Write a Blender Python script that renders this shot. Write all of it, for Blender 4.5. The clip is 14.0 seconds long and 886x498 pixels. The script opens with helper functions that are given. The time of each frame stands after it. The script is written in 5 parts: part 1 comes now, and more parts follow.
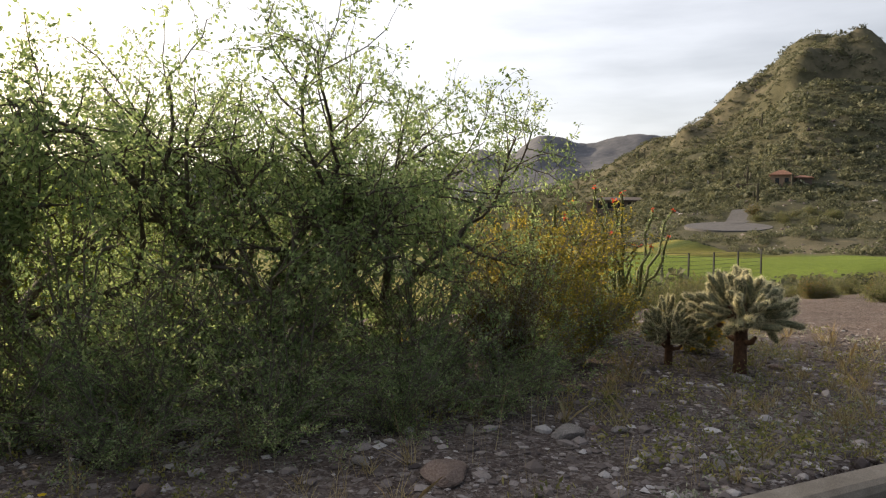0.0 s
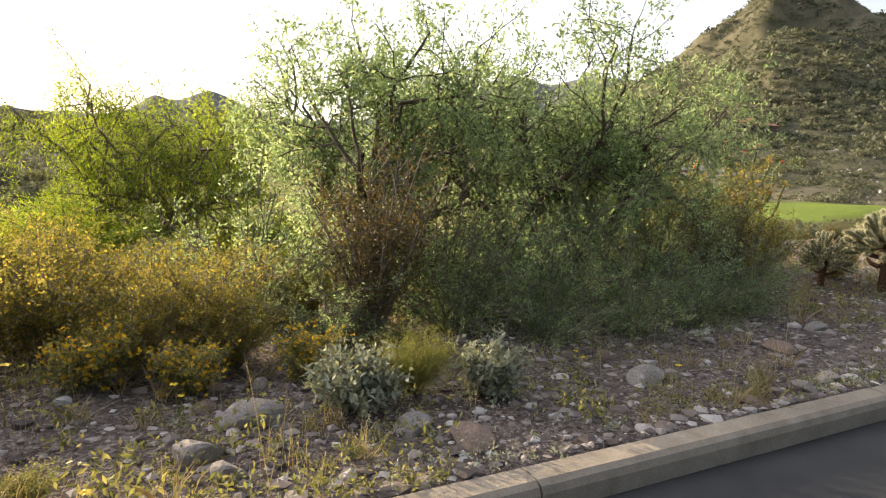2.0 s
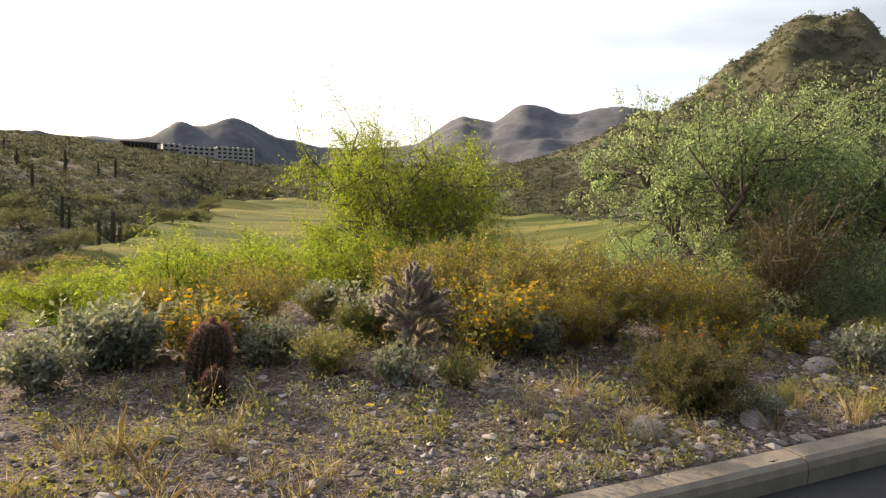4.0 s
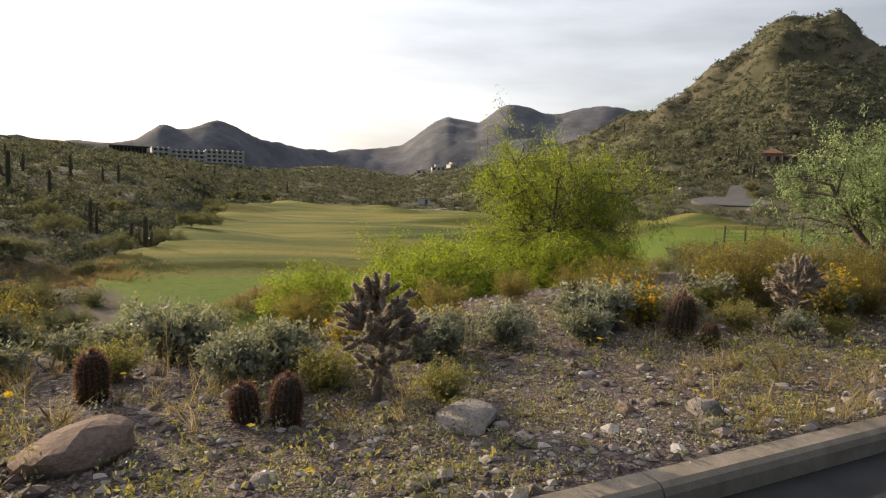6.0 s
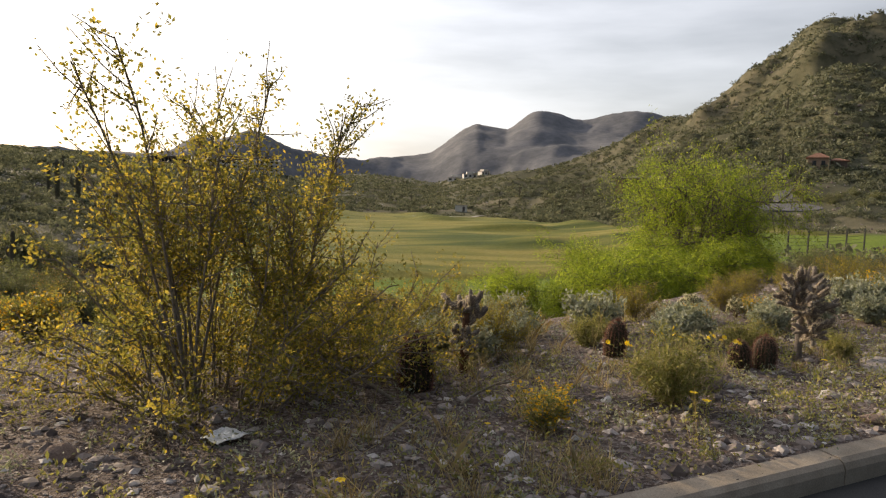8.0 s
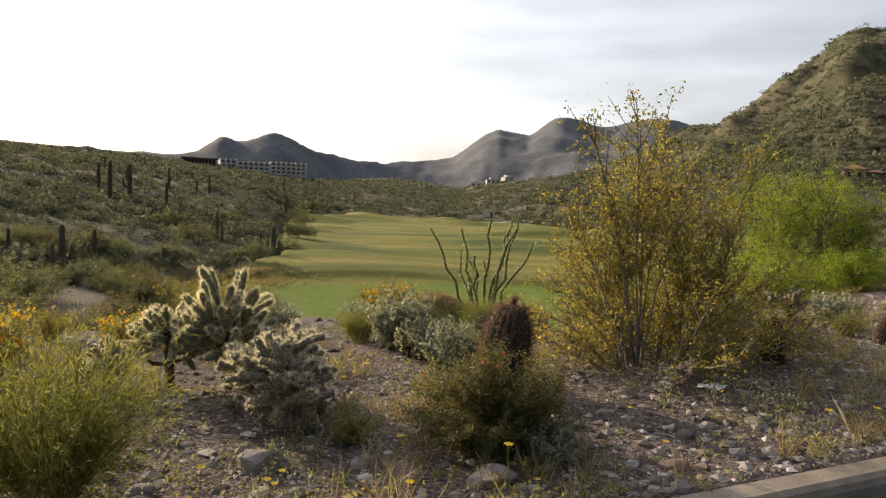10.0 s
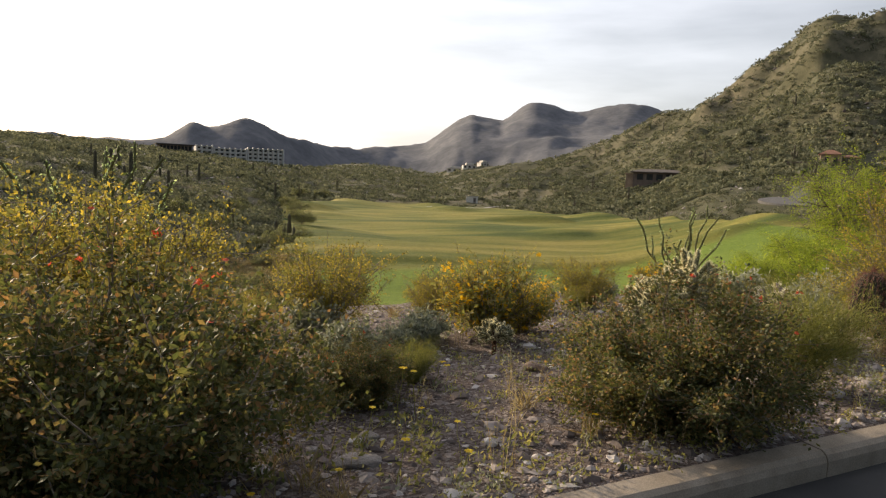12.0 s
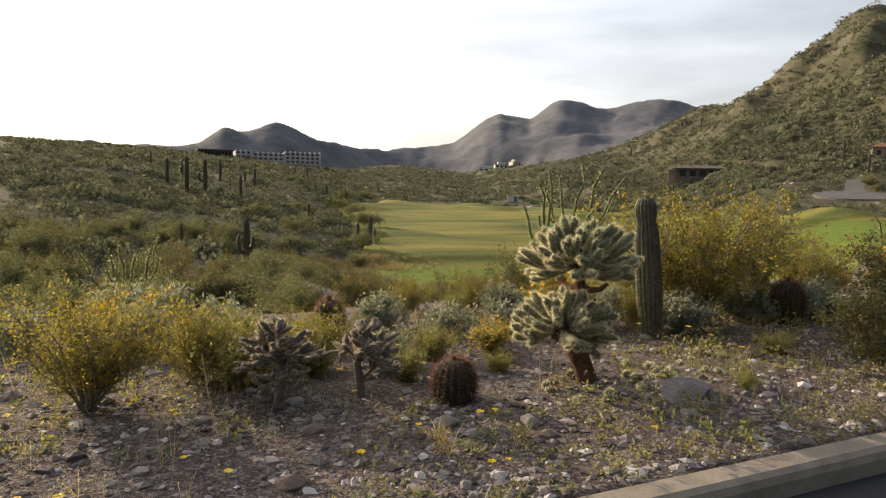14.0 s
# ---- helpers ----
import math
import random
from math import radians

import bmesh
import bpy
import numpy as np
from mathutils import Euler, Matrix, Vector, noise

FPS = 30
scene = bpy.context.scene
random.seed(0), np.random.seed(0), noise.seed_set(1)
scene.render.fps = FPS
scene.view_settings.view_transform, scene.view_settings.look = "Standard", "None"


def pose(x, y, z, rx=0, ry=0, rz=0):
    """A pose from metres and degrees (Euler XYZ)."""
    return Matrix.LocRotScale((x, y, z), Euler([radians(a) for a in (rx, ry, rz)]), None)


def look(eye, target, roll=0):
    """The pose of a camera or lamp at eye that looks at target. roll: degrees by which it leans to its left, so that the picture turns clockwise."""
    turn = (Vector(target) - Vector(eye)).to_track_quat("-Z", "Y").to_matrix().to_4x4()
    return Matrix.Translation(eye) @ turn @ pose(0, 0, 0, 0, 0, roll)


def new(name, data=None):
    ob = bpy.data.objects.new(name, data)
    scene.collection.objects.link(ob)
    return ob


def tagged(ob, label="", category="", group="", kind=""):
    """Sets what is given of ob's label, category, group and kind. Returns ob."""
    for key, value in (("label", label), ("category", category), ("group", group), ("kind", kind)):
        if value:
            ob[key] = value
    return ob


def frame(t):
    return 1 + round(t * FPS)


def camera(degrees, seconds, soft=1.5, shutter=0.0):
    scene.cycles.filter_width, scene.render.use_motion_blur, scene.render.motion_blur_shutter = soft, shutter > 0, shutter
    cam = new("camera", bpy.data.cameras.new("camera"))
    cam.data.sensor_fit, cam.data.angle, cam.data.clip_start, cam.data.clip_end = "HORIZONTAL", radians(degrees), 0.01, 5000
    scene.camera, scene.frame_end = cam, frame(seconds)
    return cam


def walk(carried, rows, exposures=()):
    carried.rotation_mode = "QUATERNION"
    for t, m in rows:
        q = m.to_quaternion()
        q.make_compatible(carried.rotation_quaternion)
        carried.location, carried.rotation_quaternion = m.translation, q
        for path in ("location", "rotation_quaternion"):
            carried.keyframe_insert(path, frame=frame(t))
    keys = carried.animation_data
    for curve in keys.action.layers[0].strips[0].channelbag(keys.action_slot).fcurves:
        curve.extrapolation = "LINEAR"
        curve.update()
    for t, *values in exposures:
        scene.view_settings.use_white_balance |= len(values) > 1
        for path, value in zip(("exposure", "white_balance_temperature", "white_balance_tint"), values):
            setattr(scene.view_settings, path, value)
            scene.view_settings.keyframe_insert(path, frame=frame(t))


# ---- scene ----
cam = camera(66.03, 14.0, soft=1.2)
# seconds, (x, y, z, tilt, lean, turn)
PATH = [
    (0, (0.000, 0.0, 1.5, 87.42, -0.82, -25.92)),
    (0.5, (-0.770, 0.0, 1.5, 84.64, 2.07, -26.78)),
    (1, (-1.566, 0.0, 1.5, 83.58, 1.24, -27.54)),
    (1.5, (-2.476, 0.0, 1.5, 82.44, 0.23, -28.22)),
    (2, (-3.532, 0.0, 1.5, 82.45, -2.14, -29.40)),
    (2.5, (-4.674, 0.0, 1.5, 85.59, -1.53, -26.92)),
    (3, (-5.870, 0.0, 1.5, 85.88, -1.01, -27.23)),
    (3.5, (-7.105, 0.0, 1.5, 84.87, -2.19, -27.17)),
    (5.8, (-12.850, 0.0, 1.5, 84.65, -2.89, -30.27)),
    (6, (-13.311, 0.0, 1.5, 84.79, -2.14, -29.25)),
    (6.5, (-14.477, 0.0, 1.5, 84.93, -2.32, -26.95)),
    (7, (-15.608, 0.0, 1.5, 84.62, -1.81, -26.47)),
    (7.2, (-16.056, 0.0, 1.5, 84.66, -1.65, -26.18)),
    (9.3, (-19.709, 0.0, 1.5, 86.04, -1.85, -28.31)),
    (9.5, (-20.153, 0.0, 1.5, 85.54, -1.88, -27.82)),
    (10, (-21.281, 0.0, 1.5, 85.63, -2.59, -25.24)),
    (10.5, (-22.367, 0.0, 1.5, 84.57, -2.32, -27.27)),
    (11, (-23.656, 0.0, 1.5, 84.32, -2.61, -27.77)),
    (11.5, (-25.052, 0.0, 1.5, 84.58, -1.87, -27.17)),
    (12, (-26.488, 0.0, 1.5, 84.51, -2.32, -27.61)),
    (12.5, (-28.021, 0.0, 1.5, 85.11, -1.95, -26.89)),
    (13, (-29.623, 0.0, 1.5, 84.92, -2.44, -27.60)),
    (13.5, (-31.311, 0.0, 1.5, 85.18, -1.01, -25.05)),
    (14, (-33.067, 0.0, 1.5, 84.43, -1.27, -25.28)),
]
walk(cam, [(t, pose(p[0], p[1], p[2], p[3], 0, p[5]) @ pose(0, 0, 0, 0, 0, -p[4])) for t, p in PATH],
     exposures=[(0, 0.3, 6500, 12.5), (0.5, 0.55, 6500, 12.5), (0.9, 0.85, 6500, 12.5), (1.5, 1.05, 6500, 12.5), (2.2, 1.0, 6500, 12.5), (2.7, 0.85, 6500, 12.5), (3.5, 0.7, 6500, 12.5), (5.8, 0.1, 6500, 12.5), (9.3, 0.14, 6500, 12.5), (11, 0.24, 6500, 12.5), (14, 0.27, 6500, 12.5)])

# ---------------- light ----------------
SUN_AZ, SUN_EL = -24.0, 19.0
world = bpy.data.worlds.new("sky")
scene.world = world
world.use_nodes = True
wn = world.node_tree.nodes
sky = wn.new("ShaderNodeTexSky")
sky.sky_type = "NISHITA"
sky.sun_disc = False
sky.sun_elevation = radians(SUN_EL)
sky.sun_rotation = radians(SUN_AZ % 360)
sky.air_density, sky.dust_density, sky.ozone_density = 1.0, 3.0, 1.0
wn["Background"].inputs["Strength"].default_value = 0.062
# a thin streaky veil of high cloud, brightest on the sun's side of the sky
wl = world.node_tree.links
sa, se = radians(SUN_AZ), radians(SUN_EL)
wc = wn.new("ShaderNodeTexCoord")
dot = wn.new("ShaderNodeVectorMath")
dot.operation = "DOT_PRODUCT"
dot.inputs[1].default_value = (math.sin(sa) * math.cos(se), math.cos(sa) * math.cos(se), math.sin(se))
wl.new(wc.outputs["Generated"], dot.inputs[0])
rng_n = wn.new("ShaderNodeMapRange")
rng_n.interpolation_type = "SMOOTHSTEP"
rng_n.inputs[1].default_value, rng_n.inputs[2].default_value = -0.55, 0.85
wl.new(dot.outputs["Value"], rng_n.inputs[0])
stretch = wn.new("ShaderNodeMapping")
stretch.inputs["Rotation"].default_value = (0.0, 0.25, 0.6)
stretch.inputs["Scale"].default_value = (1.6, 1.6, 9.0)
wl.new(wc.outputs["Generated"], stretch.inputs["Vector"])
cloud = wn.new("ShaderNodeTexNoise")
cloud.inputs["Scale"].default_value, cloud.inputs["Detail"].default_value = 1.7, 7
wl.new(stretch.outputs[0], cloud.inputs["Vector"])
thick = wn.new("ShaderNodeMapRange")
thick.inputs[1].default_value, thick.inputs[2].default_value, thick.inputs[3].default_value, thick.inputs[4].default_value = 0.35, 0.65, 0.75, 1.15
wl.new(cloud.outputs[0], thick.inputs[0])
amount = wn.new("ShaderNodeMath")
amount.operation = "MULTIPLY"
wl.new(rng_n.outputs[0], amount.inputs[0])
wl.new(thick.outputs[0], amount.inputs[1])
veil = wn.new("ShaderNodeMix")
veil.data_type, veil.blend_type = "RGBA", "ADD"
veil.inputs[7].default_value = (11.6, 11.6, 11.7, 1)
wl.new(amount.outputs[0], veil.inputs[0])
wl.new(sky.outputs[0], veil.inputs[6])
wl.new(veil.outputs[2], wn["Background"].inputs["Color"])
sun = new("sun", bpy.data.lights.new("sun", "SUN"))
sun.data.energy, sun.data.angle, sun.data.color = 5.0, radians(0.55), (1.0, 0.81, 0.55)
sun.matrix_world = look((0, 0, 40), (-math.sin(sa) * math.cos(se) * 10, -math.cos(sa) * math.cos(se) * 10, 40 - math.sin(se) * 10))


# ---------------- materials ----------------
def mat_base(name):
    m = bpy.data.materials.new(name)
    m.use_nodes = True
    t = m.node_tree
    return m, t, t.nodes, t.links, t.nodes["Principled BSDF"]


def ramp(nodes, stops):
    r = nodes.new("ShaderNodeValToRGB")
    e = r.color_ramp.elements
    while len(e) < len(stops):
        e.new(0.5)
    for i, (p, c) in enumerate(stops):
        e[i].position, e[i].color = p, (*c, 1)
    return r


def noise_node(nodes, links, scale, detail=4, rough=0.6, coord="Object"):
    n = nodes.new("ShaderNodeTexNoise")
    n.inputs["Scale"].default_value, n.inputs["Detail"].default_value, n.inputs["Roughness"].default_value = scale, detail, rough
    c = nodes.new("ShaderNodeTexCoord")
    links.new(c.outputs[coord], n.inputs["Vector"])
    return n


def mix_col(nodes, links, a, b, fac, kind="MIX"):
    x = nodes.new("ShaderNodeMix")
    x.data_type, x.blend_type = "RGBA", kind
    for k, val in ((0, fac), (6, a), (7, b)):
        if hasattr(val, "is_linked"):
            links.new(val, x.inputs[k])
        elif k == 0:
            x.inputs[0].default_value = val
        else:
            x.inputs[k].default_value = (*val, 1)
    return x.outputs[2]


def bump(nodes, links, bsdf, height, strength, distance):
    b = nodes.new("ShaderNodeBump")
    b.inputs["Strength"].default_value, b.inputs["Distance"].default_value = strength, distance
    links.new(height, b.inputs["Height"])
    links.new(b.outputs[0], bsdf.inputs["Normal"])


def solid(name, dark, light, scale=8.0, rough=0.8, relief=0.4, depth=0.01, metal=0.0, fine=60.0):
    """A surface with two scales of variation and fine relief."""
    m, t, nd, lk, b = mat_base(name)
    n1, n2 = noise_node(nd, lk, scale), noise_node(nd, lk, fine, 3)
    r = ramp(nd, [(0.3, dark), (0.7, light)])
    lk.new(n1.outputs[0], r.inputs[0])
    g2 = ramp(nd, [(0.3, (0.75, 0.75, 0.75)), (0.7, (1.15, 1.15, 1.15))])
    lk.new(n2.outputs[0], g2.inputs[0])
    lk.new(mix_col(nd, lk, r.outputs[0], g2.outputs[0], 1.0, "MULTIPLY"), b.inputs["Base Color"])
    b.inputs["Roughness"].default_value, b.inputs["Metallic"].default_value = rough, metal
    b.inputs["Specular IOR Level"].default_value = 0.3
    bump(nd, lk, b, n2.outputs[0], relief, depth)
    return m


def leafy(name, stops, translucent=0.5, gloss=0.35, patch=1.2, glow=(1.4, 1.36, 0.9), uneven=0.0):
    """Leaves: each one a shade of its own, larger patches of older and younger growth, light shining through."""
    m, t, nd, lk, b = mat_base(name)
    geo = nd.new("ShaderNodeNewGeometry")
    r = ramp(nd, stops)
    lk.new(geo.outputs["Random Per Island"], r.inputs[0])
    n = noise_node(nd, lk, patch, 3)
    p = ramp(nd, [(0.3 + 0.08 * (uneven > 0), (0.7 - uneven, 0.72 - uneven, 0.68 - uneven)), (0.7 - 0.08 * (uneven > 0), (1.25 + uneven, 1.2 + uneven, 1.1 + uneven))])
    lk.new(n.outputs[0], p.inputs[0])
    col = mix_col(nd, lk, r.outputs[0], p.outputs[0], 1.0, "MULTIPLY")
    lk.new(col, b.inputs["Base Color"])
    b.inputs["Roughness"].default_value = 0.55
    b.inputs["Specular IOR Level"].default_value = gloss
    tr = nd.new("ShaderNodeBsdfTranslucent")
    warm = mix_col(nd, lk, col, glow, 1.0, "MULTIPLY")
    lk.new(warm, tr.inputs["Color"])
    mx = nd.new("ShaderNodeMixShader")
    mx.inputs[0].default_value = translucent
    lk.new(b.outputs[0], mx.inputs[1])
    lk.new(tr.outputs[0], mx.inputs[2])
    lk.new(mx.outputs[0], nd["Material Output"].inputs["Surface"])
    return m


def ground_material():
    m, t, nd, lk, b = mat_base("desert_ground")
    # gravelly soil
    big, mid = noise_node(nd, lk, 0.35, 4), noise_node(nd, lk, 3.0, 5, 0.7)
    soil = ramp(nd, [(0.3, (0.066, 0.05, 0.043)), (0.55, (0.145, 0.114, 0.098)), (0.75, (0.25, 0.204, 0.175))])
    lk.new(mid.outputs[0], soil.inputs[0])
    tone = ramp(nd, [(0.3, (0.78, 0.74, 0.72)), (0.7, (1.12, 1.05, 1.0))])
    lk.new(big.outputs[0], tone.inputs[0])
    soil_c = mix_col(nd, lk, soil.outputs[0], tone.outputs[0], 1.0, "MULTIPLY")
    vor = nd.new("ShaderNodeTexVoronoi")
    vor.inputs["Scale"].default_value = 46.0
    vc = nd.new("ShaderNodeTexCoord")
    wob = noise_node(nd, lk, 11.0, 4)
    shift = nd.new("ShaderNodeVectorMath")
    shift.operation = "MULTIPLY_ADD"
    shift.inputs[1].default_value = (0.12, 0.12, 0.12)
    lk.new(wob.outputs["Color"], shift.inputs[0])
    lk.new(vc.outputs["Object"], shift.inputs[2])
    lk.new(shift.outputs[0], vor.inputs["Vector"])
    grit = ramp(nd, [(0.0, (0.055, 0.042, 0.038)), (0.4, (0.14, 0.11, 0.096)), (0.7, (0.26, 0.216, 0.195)), (1.0, (0.45, 0.405, 0.375))])
    sep = nd.new("ShaderNodeSeparateColor")
    lk.new(vor.outputs["Color"], sep.inputs[0])
    lk.new(sep.outputs[0], grit.inputs[0])
    soil_c = mix_col(nd, lk, soil_c, grit.outputs[0], 0.5)
    # turf
    n3, n4 = noise_node(nd, lk, 0.06, 4), noise_node(nd, lk, 1.6, 6, 0.75)
    dry = ramp(nd, [(0.34, (0.066, 0.092, 0.019)), (0.5, (0.16, 0.163, 0.036)), (0.66, (0.28, 0.238, 0.064))])
    flow = nd.new("ShaderNodeMapping")
    flow.inputs["Scale"].default_value = (0.35, 1.5, 0.6)
    fc = nd.new("ShaderNodeTexCoord")
    lk.new(fc.outputs["Object"], flow.inputs["Vector"])
    streak = nd.new("ShaderNodeTexNoise")
    streak.inputs["Scale"].default_value, streak.inputs["Detail"].default_value = 0.085, 5
    lk.new(flow.outputs[0], streak.inputs["Vector"])
    lk.new(streak.outputs[0], dry.inputs[0])
    fresh = ramp(nd, [(0.3, (0.12, 0.175, 0.026)), (0.7, (0.18, 0.235, 0.038))])
    lk.new(n3.outputs[0], fresh.inputs[0])
    a_turf, a_fresh, a_far = (nd.new("ShaderNodeAttribute") for _ in range(3))
    a_turf.attribute_name, a_fresh.attribute_name, a_far.attribute_name = "turf", "fresh", "far"
    turf_c = mix_col(nd, lk, dry.outputs[0], fresh.outputs[0], a_fresh.outputs["Fac"])
    blade = ramp(nd, [(0.3, (0.72, 0.74, 0.7)), (0.7, (1.2, 1.18, 1.15))])
    lk.new(n4.outputs[0], blade.inputs[0])
    turf_c = mix_col(nd, lk, turf_c, blade.outputs[0], 1.0, "MULTIPLY")
    # scrub-covered rock of the hills
    n5, n6 = noise_node(nd, lk, 0.012, 6, 0.65), noise_node(nd, lk, 0.11, 6, 0.7)
    rock = ramp(nd, [(0.32, (0.062, 0.064, 0.038)), (0.5, (0.098, 0.095, 0.06)), (0.68, (0.16, 0.142, 0.10))])
    lk.new(n5.outputs[0], rock.inputs[0])
    rk2 = ramp(nd, [(0.35, (0.62, 0.65, 0.58)), (0.65, (1.35, 1.28, 1.22))])
    lk.new(n6.outputs[0], rk2.inputs[0])
    hill_c = mix_col(nd, lk, rock.outputs[0], rk2.outputs[0], 1.0, "MULTIPLY")
    # rock of the far range, with blue-grey distance haze put into its colour
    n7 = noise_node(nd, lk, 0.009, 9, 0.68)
    hazy_peak = ramp(nd, [(0.35, (0.11, 0.114, 0.128)), (0.65, (0.178, 0.178, 0.192))])
    lk.new(n7.outputs[0], hazy_peak.inputs[0])
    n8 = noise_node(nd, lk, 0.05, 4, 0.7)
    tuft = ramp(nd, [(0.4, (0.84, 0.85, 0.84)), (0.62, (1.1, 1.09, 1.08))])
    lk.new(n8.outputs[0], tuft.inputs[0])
    hazy_peak_c = mix_col(nd, lk, hazy_peak.outputs[0], tuft.outputs[0], 1.0, "MULTIPLY")
    a_hazy_peak = nd.new("ShaderNodeAttribute")
    a_hazy_peak.attribute_name = "hazy_peak"
    hill_c = mix_col(nd, lk, hill_c, hazy_peak_c, a_hazy_peak.outputs["Fac"])
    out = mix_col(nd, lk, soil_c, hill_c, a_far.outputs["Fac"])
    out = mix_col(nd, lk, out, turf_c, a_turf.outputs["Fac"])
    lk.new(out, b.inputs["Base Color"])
    b.inputs["Roughness"].default_value = 0.95
    b.inputs["Specular IOR Level"].default_value = 0.15
    hsum = nd.new("ShaderNodeMath")
    hsum.operation = "ADD"
    lk.new(vor.outputs["Distance"], hsum.inputs[0])
    lk.new(mid.outputs[0], hsum.inputs[1])
    bump(nd, lk, b, hsum.outputs[0], 0.85, 0.025)
    return m


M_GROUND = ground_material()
M_ASPHALT = solid("asphalt", (0.035, 0.035, 0.037), (0.065, 0.063, 0.06), 1.5, 0.9, 0.5, 0.006, fine=160)
M_CONCRETE = solid("kerb_concrete", (0.25, 0.205, 0.155), (0.38, 0.32, 0.25), 5, 0.9, 0.4, 0.005, fine=120)
M_STONE = solid("granite_rock", (0.24, 0.205, 0.185), (0.46, 0.41, 0.375), 9, 0.9, 0.6, 0.02, fine=45)
M_STONE2 = solid("red_brown_rock", (0.20, 0.135, 0.105), (0.36, 0.27, 0.22), 9, 0.9, 0.6, 0.02, fine=45)
M_BARK = solid("dark_bark", (0.085, 0.068, 0.052), (0.19, 0.155, 0.12), 22, 0.9, 0.6, 0.01)
M_BARK_GREEN = solid("green_bark", (0.09, 0.10, 0.035), (0.17, 0.17, 0.06), 14, 0.7, 0.3, 0.005)
M_TWIG = solid("grey_twig", (0.14, 0.115, 0.085), (0.28, 0.24, 0.19), 22, 0.9, 0.4, 0.005)
M_MESQUITE = leafy("mesquite_leaves", [(0.0, (0.135, 0.195, 0.10)), (0.5, (0.245, 0.315, 0.17)), (1.0, (0.38, 0.43, 0.27))], 0.62, glow=(1.45, 1.5, 1.1))
M_PALO = leafy("palo_verde_leaves", [(0.0, (0.12, 0.185, 0.024)), (0.5, (0.22, 0.285, 0.036)), (1.0, (0.34, 0.395, 0.058))], 0.65)
M_CREOSOTE = leafy("creosote_leaves", [(0.0, (0.13, 0.135, 0.04)), (0.45, (0.225, 0.205, 0.06)), (0.8, (0.32, 0.265, 0.07)), (1.0, (0.50, 0.37, 0.07))], 0.58)
M_BROWNISH = leafy("dry_creosote_leaves", [(0.0, (0.06, 0.055, 0.02)), (0.5, (0.12, 0.09, 0.03)), (1.0, (0.19, 0.13, 0.045))], 0.4)
M_DARKLEAF = leafy("dark_shrub_leaves", [(0.0, (0.055, 0.072, 0.03)), (0.5, (0.12, 0.13, 0.052)), (0.8, (0.20, 0.17, 0.075)), (1.0, (0.30, 0.17, 0.09))], 0.45)
M_GREYLEAF = leafy("grey_leaves", [(0.0, (0.17, 0.19, 0.15)), (0.5, (0.28, 0.30, 0.24)), (1.0, (0.42, 0.43, 0.36))], 0.3)
M_HERB = leafy("herb_leaves", [(0.0, (0.14, 0.16, 0.05)), (0.5, (0.24, 0.24, 0.09)), (1.0, (0.38, 0.34, 0.16))], 0.45)
M_OLIVE = leafy("olive_leaves", [(0.0, (0.075, 0.09, 0.045)), (0.5, (0.15, 0.165, 0.085)), (1.0, (0.25, 0.255, 0.14))], 0.45)
M_STRAW = leafy("straw", [(0.0, (0.22, 0.165, 0.09)), (0.6, (0.35, 0.28, 0.17)), (1.0, (0.47, 0.41, 0.29))], 0.4)
M_BROOM = leafy("broom_stems", [(0.0, (0.12, 0.14, 0.04)), (0.5, (0.21, 0.22, 0.065)), (1.0, (0.36, 0.34, 0.13))], 0.5)
M_YELLOW = leafy("yellow_petals", [(0.0, (0.72, 0.42, 0.012)), (1.0, (0.84, 0.56, 0.025))], 0.45, glow=(1.1, 1.05, 0.9))
M_MARIGOLD = leafy("marigold_petals", [(0.0, (0.78, 0.54, 0.015)), (1.0, (0.88, 0.66, 0.03))], 0.45, glow=(1.1, 1.05, 0.9))
M_RED = leafy("red_petals", [(0.0, (0.50, 0.05, 0.03)), (1.0, (0.66, 0.13, 0.08))], 0.4)
M_SCRUB = leafy("far_scrub", [(0.0, (0.115, 0.126, 0.09)), (0.5, (0.16, 0.168, 0.12)), (1.0, (0.215, 0.218, 0.16))], 0.32, 0.0, 0.3, (1.1, 1.1, 0.9), 0.16)
M_SPINE = leafy("pale_spines", [(0.0, (0.68, 0.64, 0.46)), (1.0, (0.88, 0.86, 0.74))], 0.6, glow=(1.12, 1.08, 0.9))
M_REDSPINE = leafy("reddish_spines", [(0.0, (0.13, 0.055, 0.045)), (0.6, (0.21, 0.105, 0.085)), (1.0, (0.38, 0.26, 0.21))], 0.4, glow=(1.1, 1.0, 0.9))
M_GREYSPINE = leafy("greyish_spines", [(0.0, (0.34, 0.29, 0.22)), (1.0, (0.55, 0.49, 0.38))], 0.45)
M_BUCKSPINE = leafy("tan_spines", [(0.0, (0.46, 0.40, 0.31)), (1.0, (0.70, 0.64, 0.53))], 0.55, glow=(1.15, 1.08, 0.95))
M_BARREL = solid("barrel_skin", (0.035, 0.032, 0.02), (0.06, 0.055, 0.03), 12, 0.7, 0.2, 0.004)
M_CACTUS = solid("cactus_skin", (0.075, 0.068, 0.042), (0.135, 0.122, 0.078), 12, 0.6, 0.2, 0.004)
M_CHOLLA = solid("cholla_skin", (0.12, 0.13, 0.065), (0.20, 0.19, 0.11), 25, 0.7, 0.5, 0.006)
M_CHOLLA_OLD = solid("old_cholla_trunk", (0.07, 0.035, 0.022), (0.17, 0.09, 0.05), 25, 0.9, 0.7, 0.01)
M_BUCK = solid("buckhorn_skin", (0.13, 0.105, 0.085), (0.24, 0.20, 0.165), 25, 0.8, 0.6, 0.008)
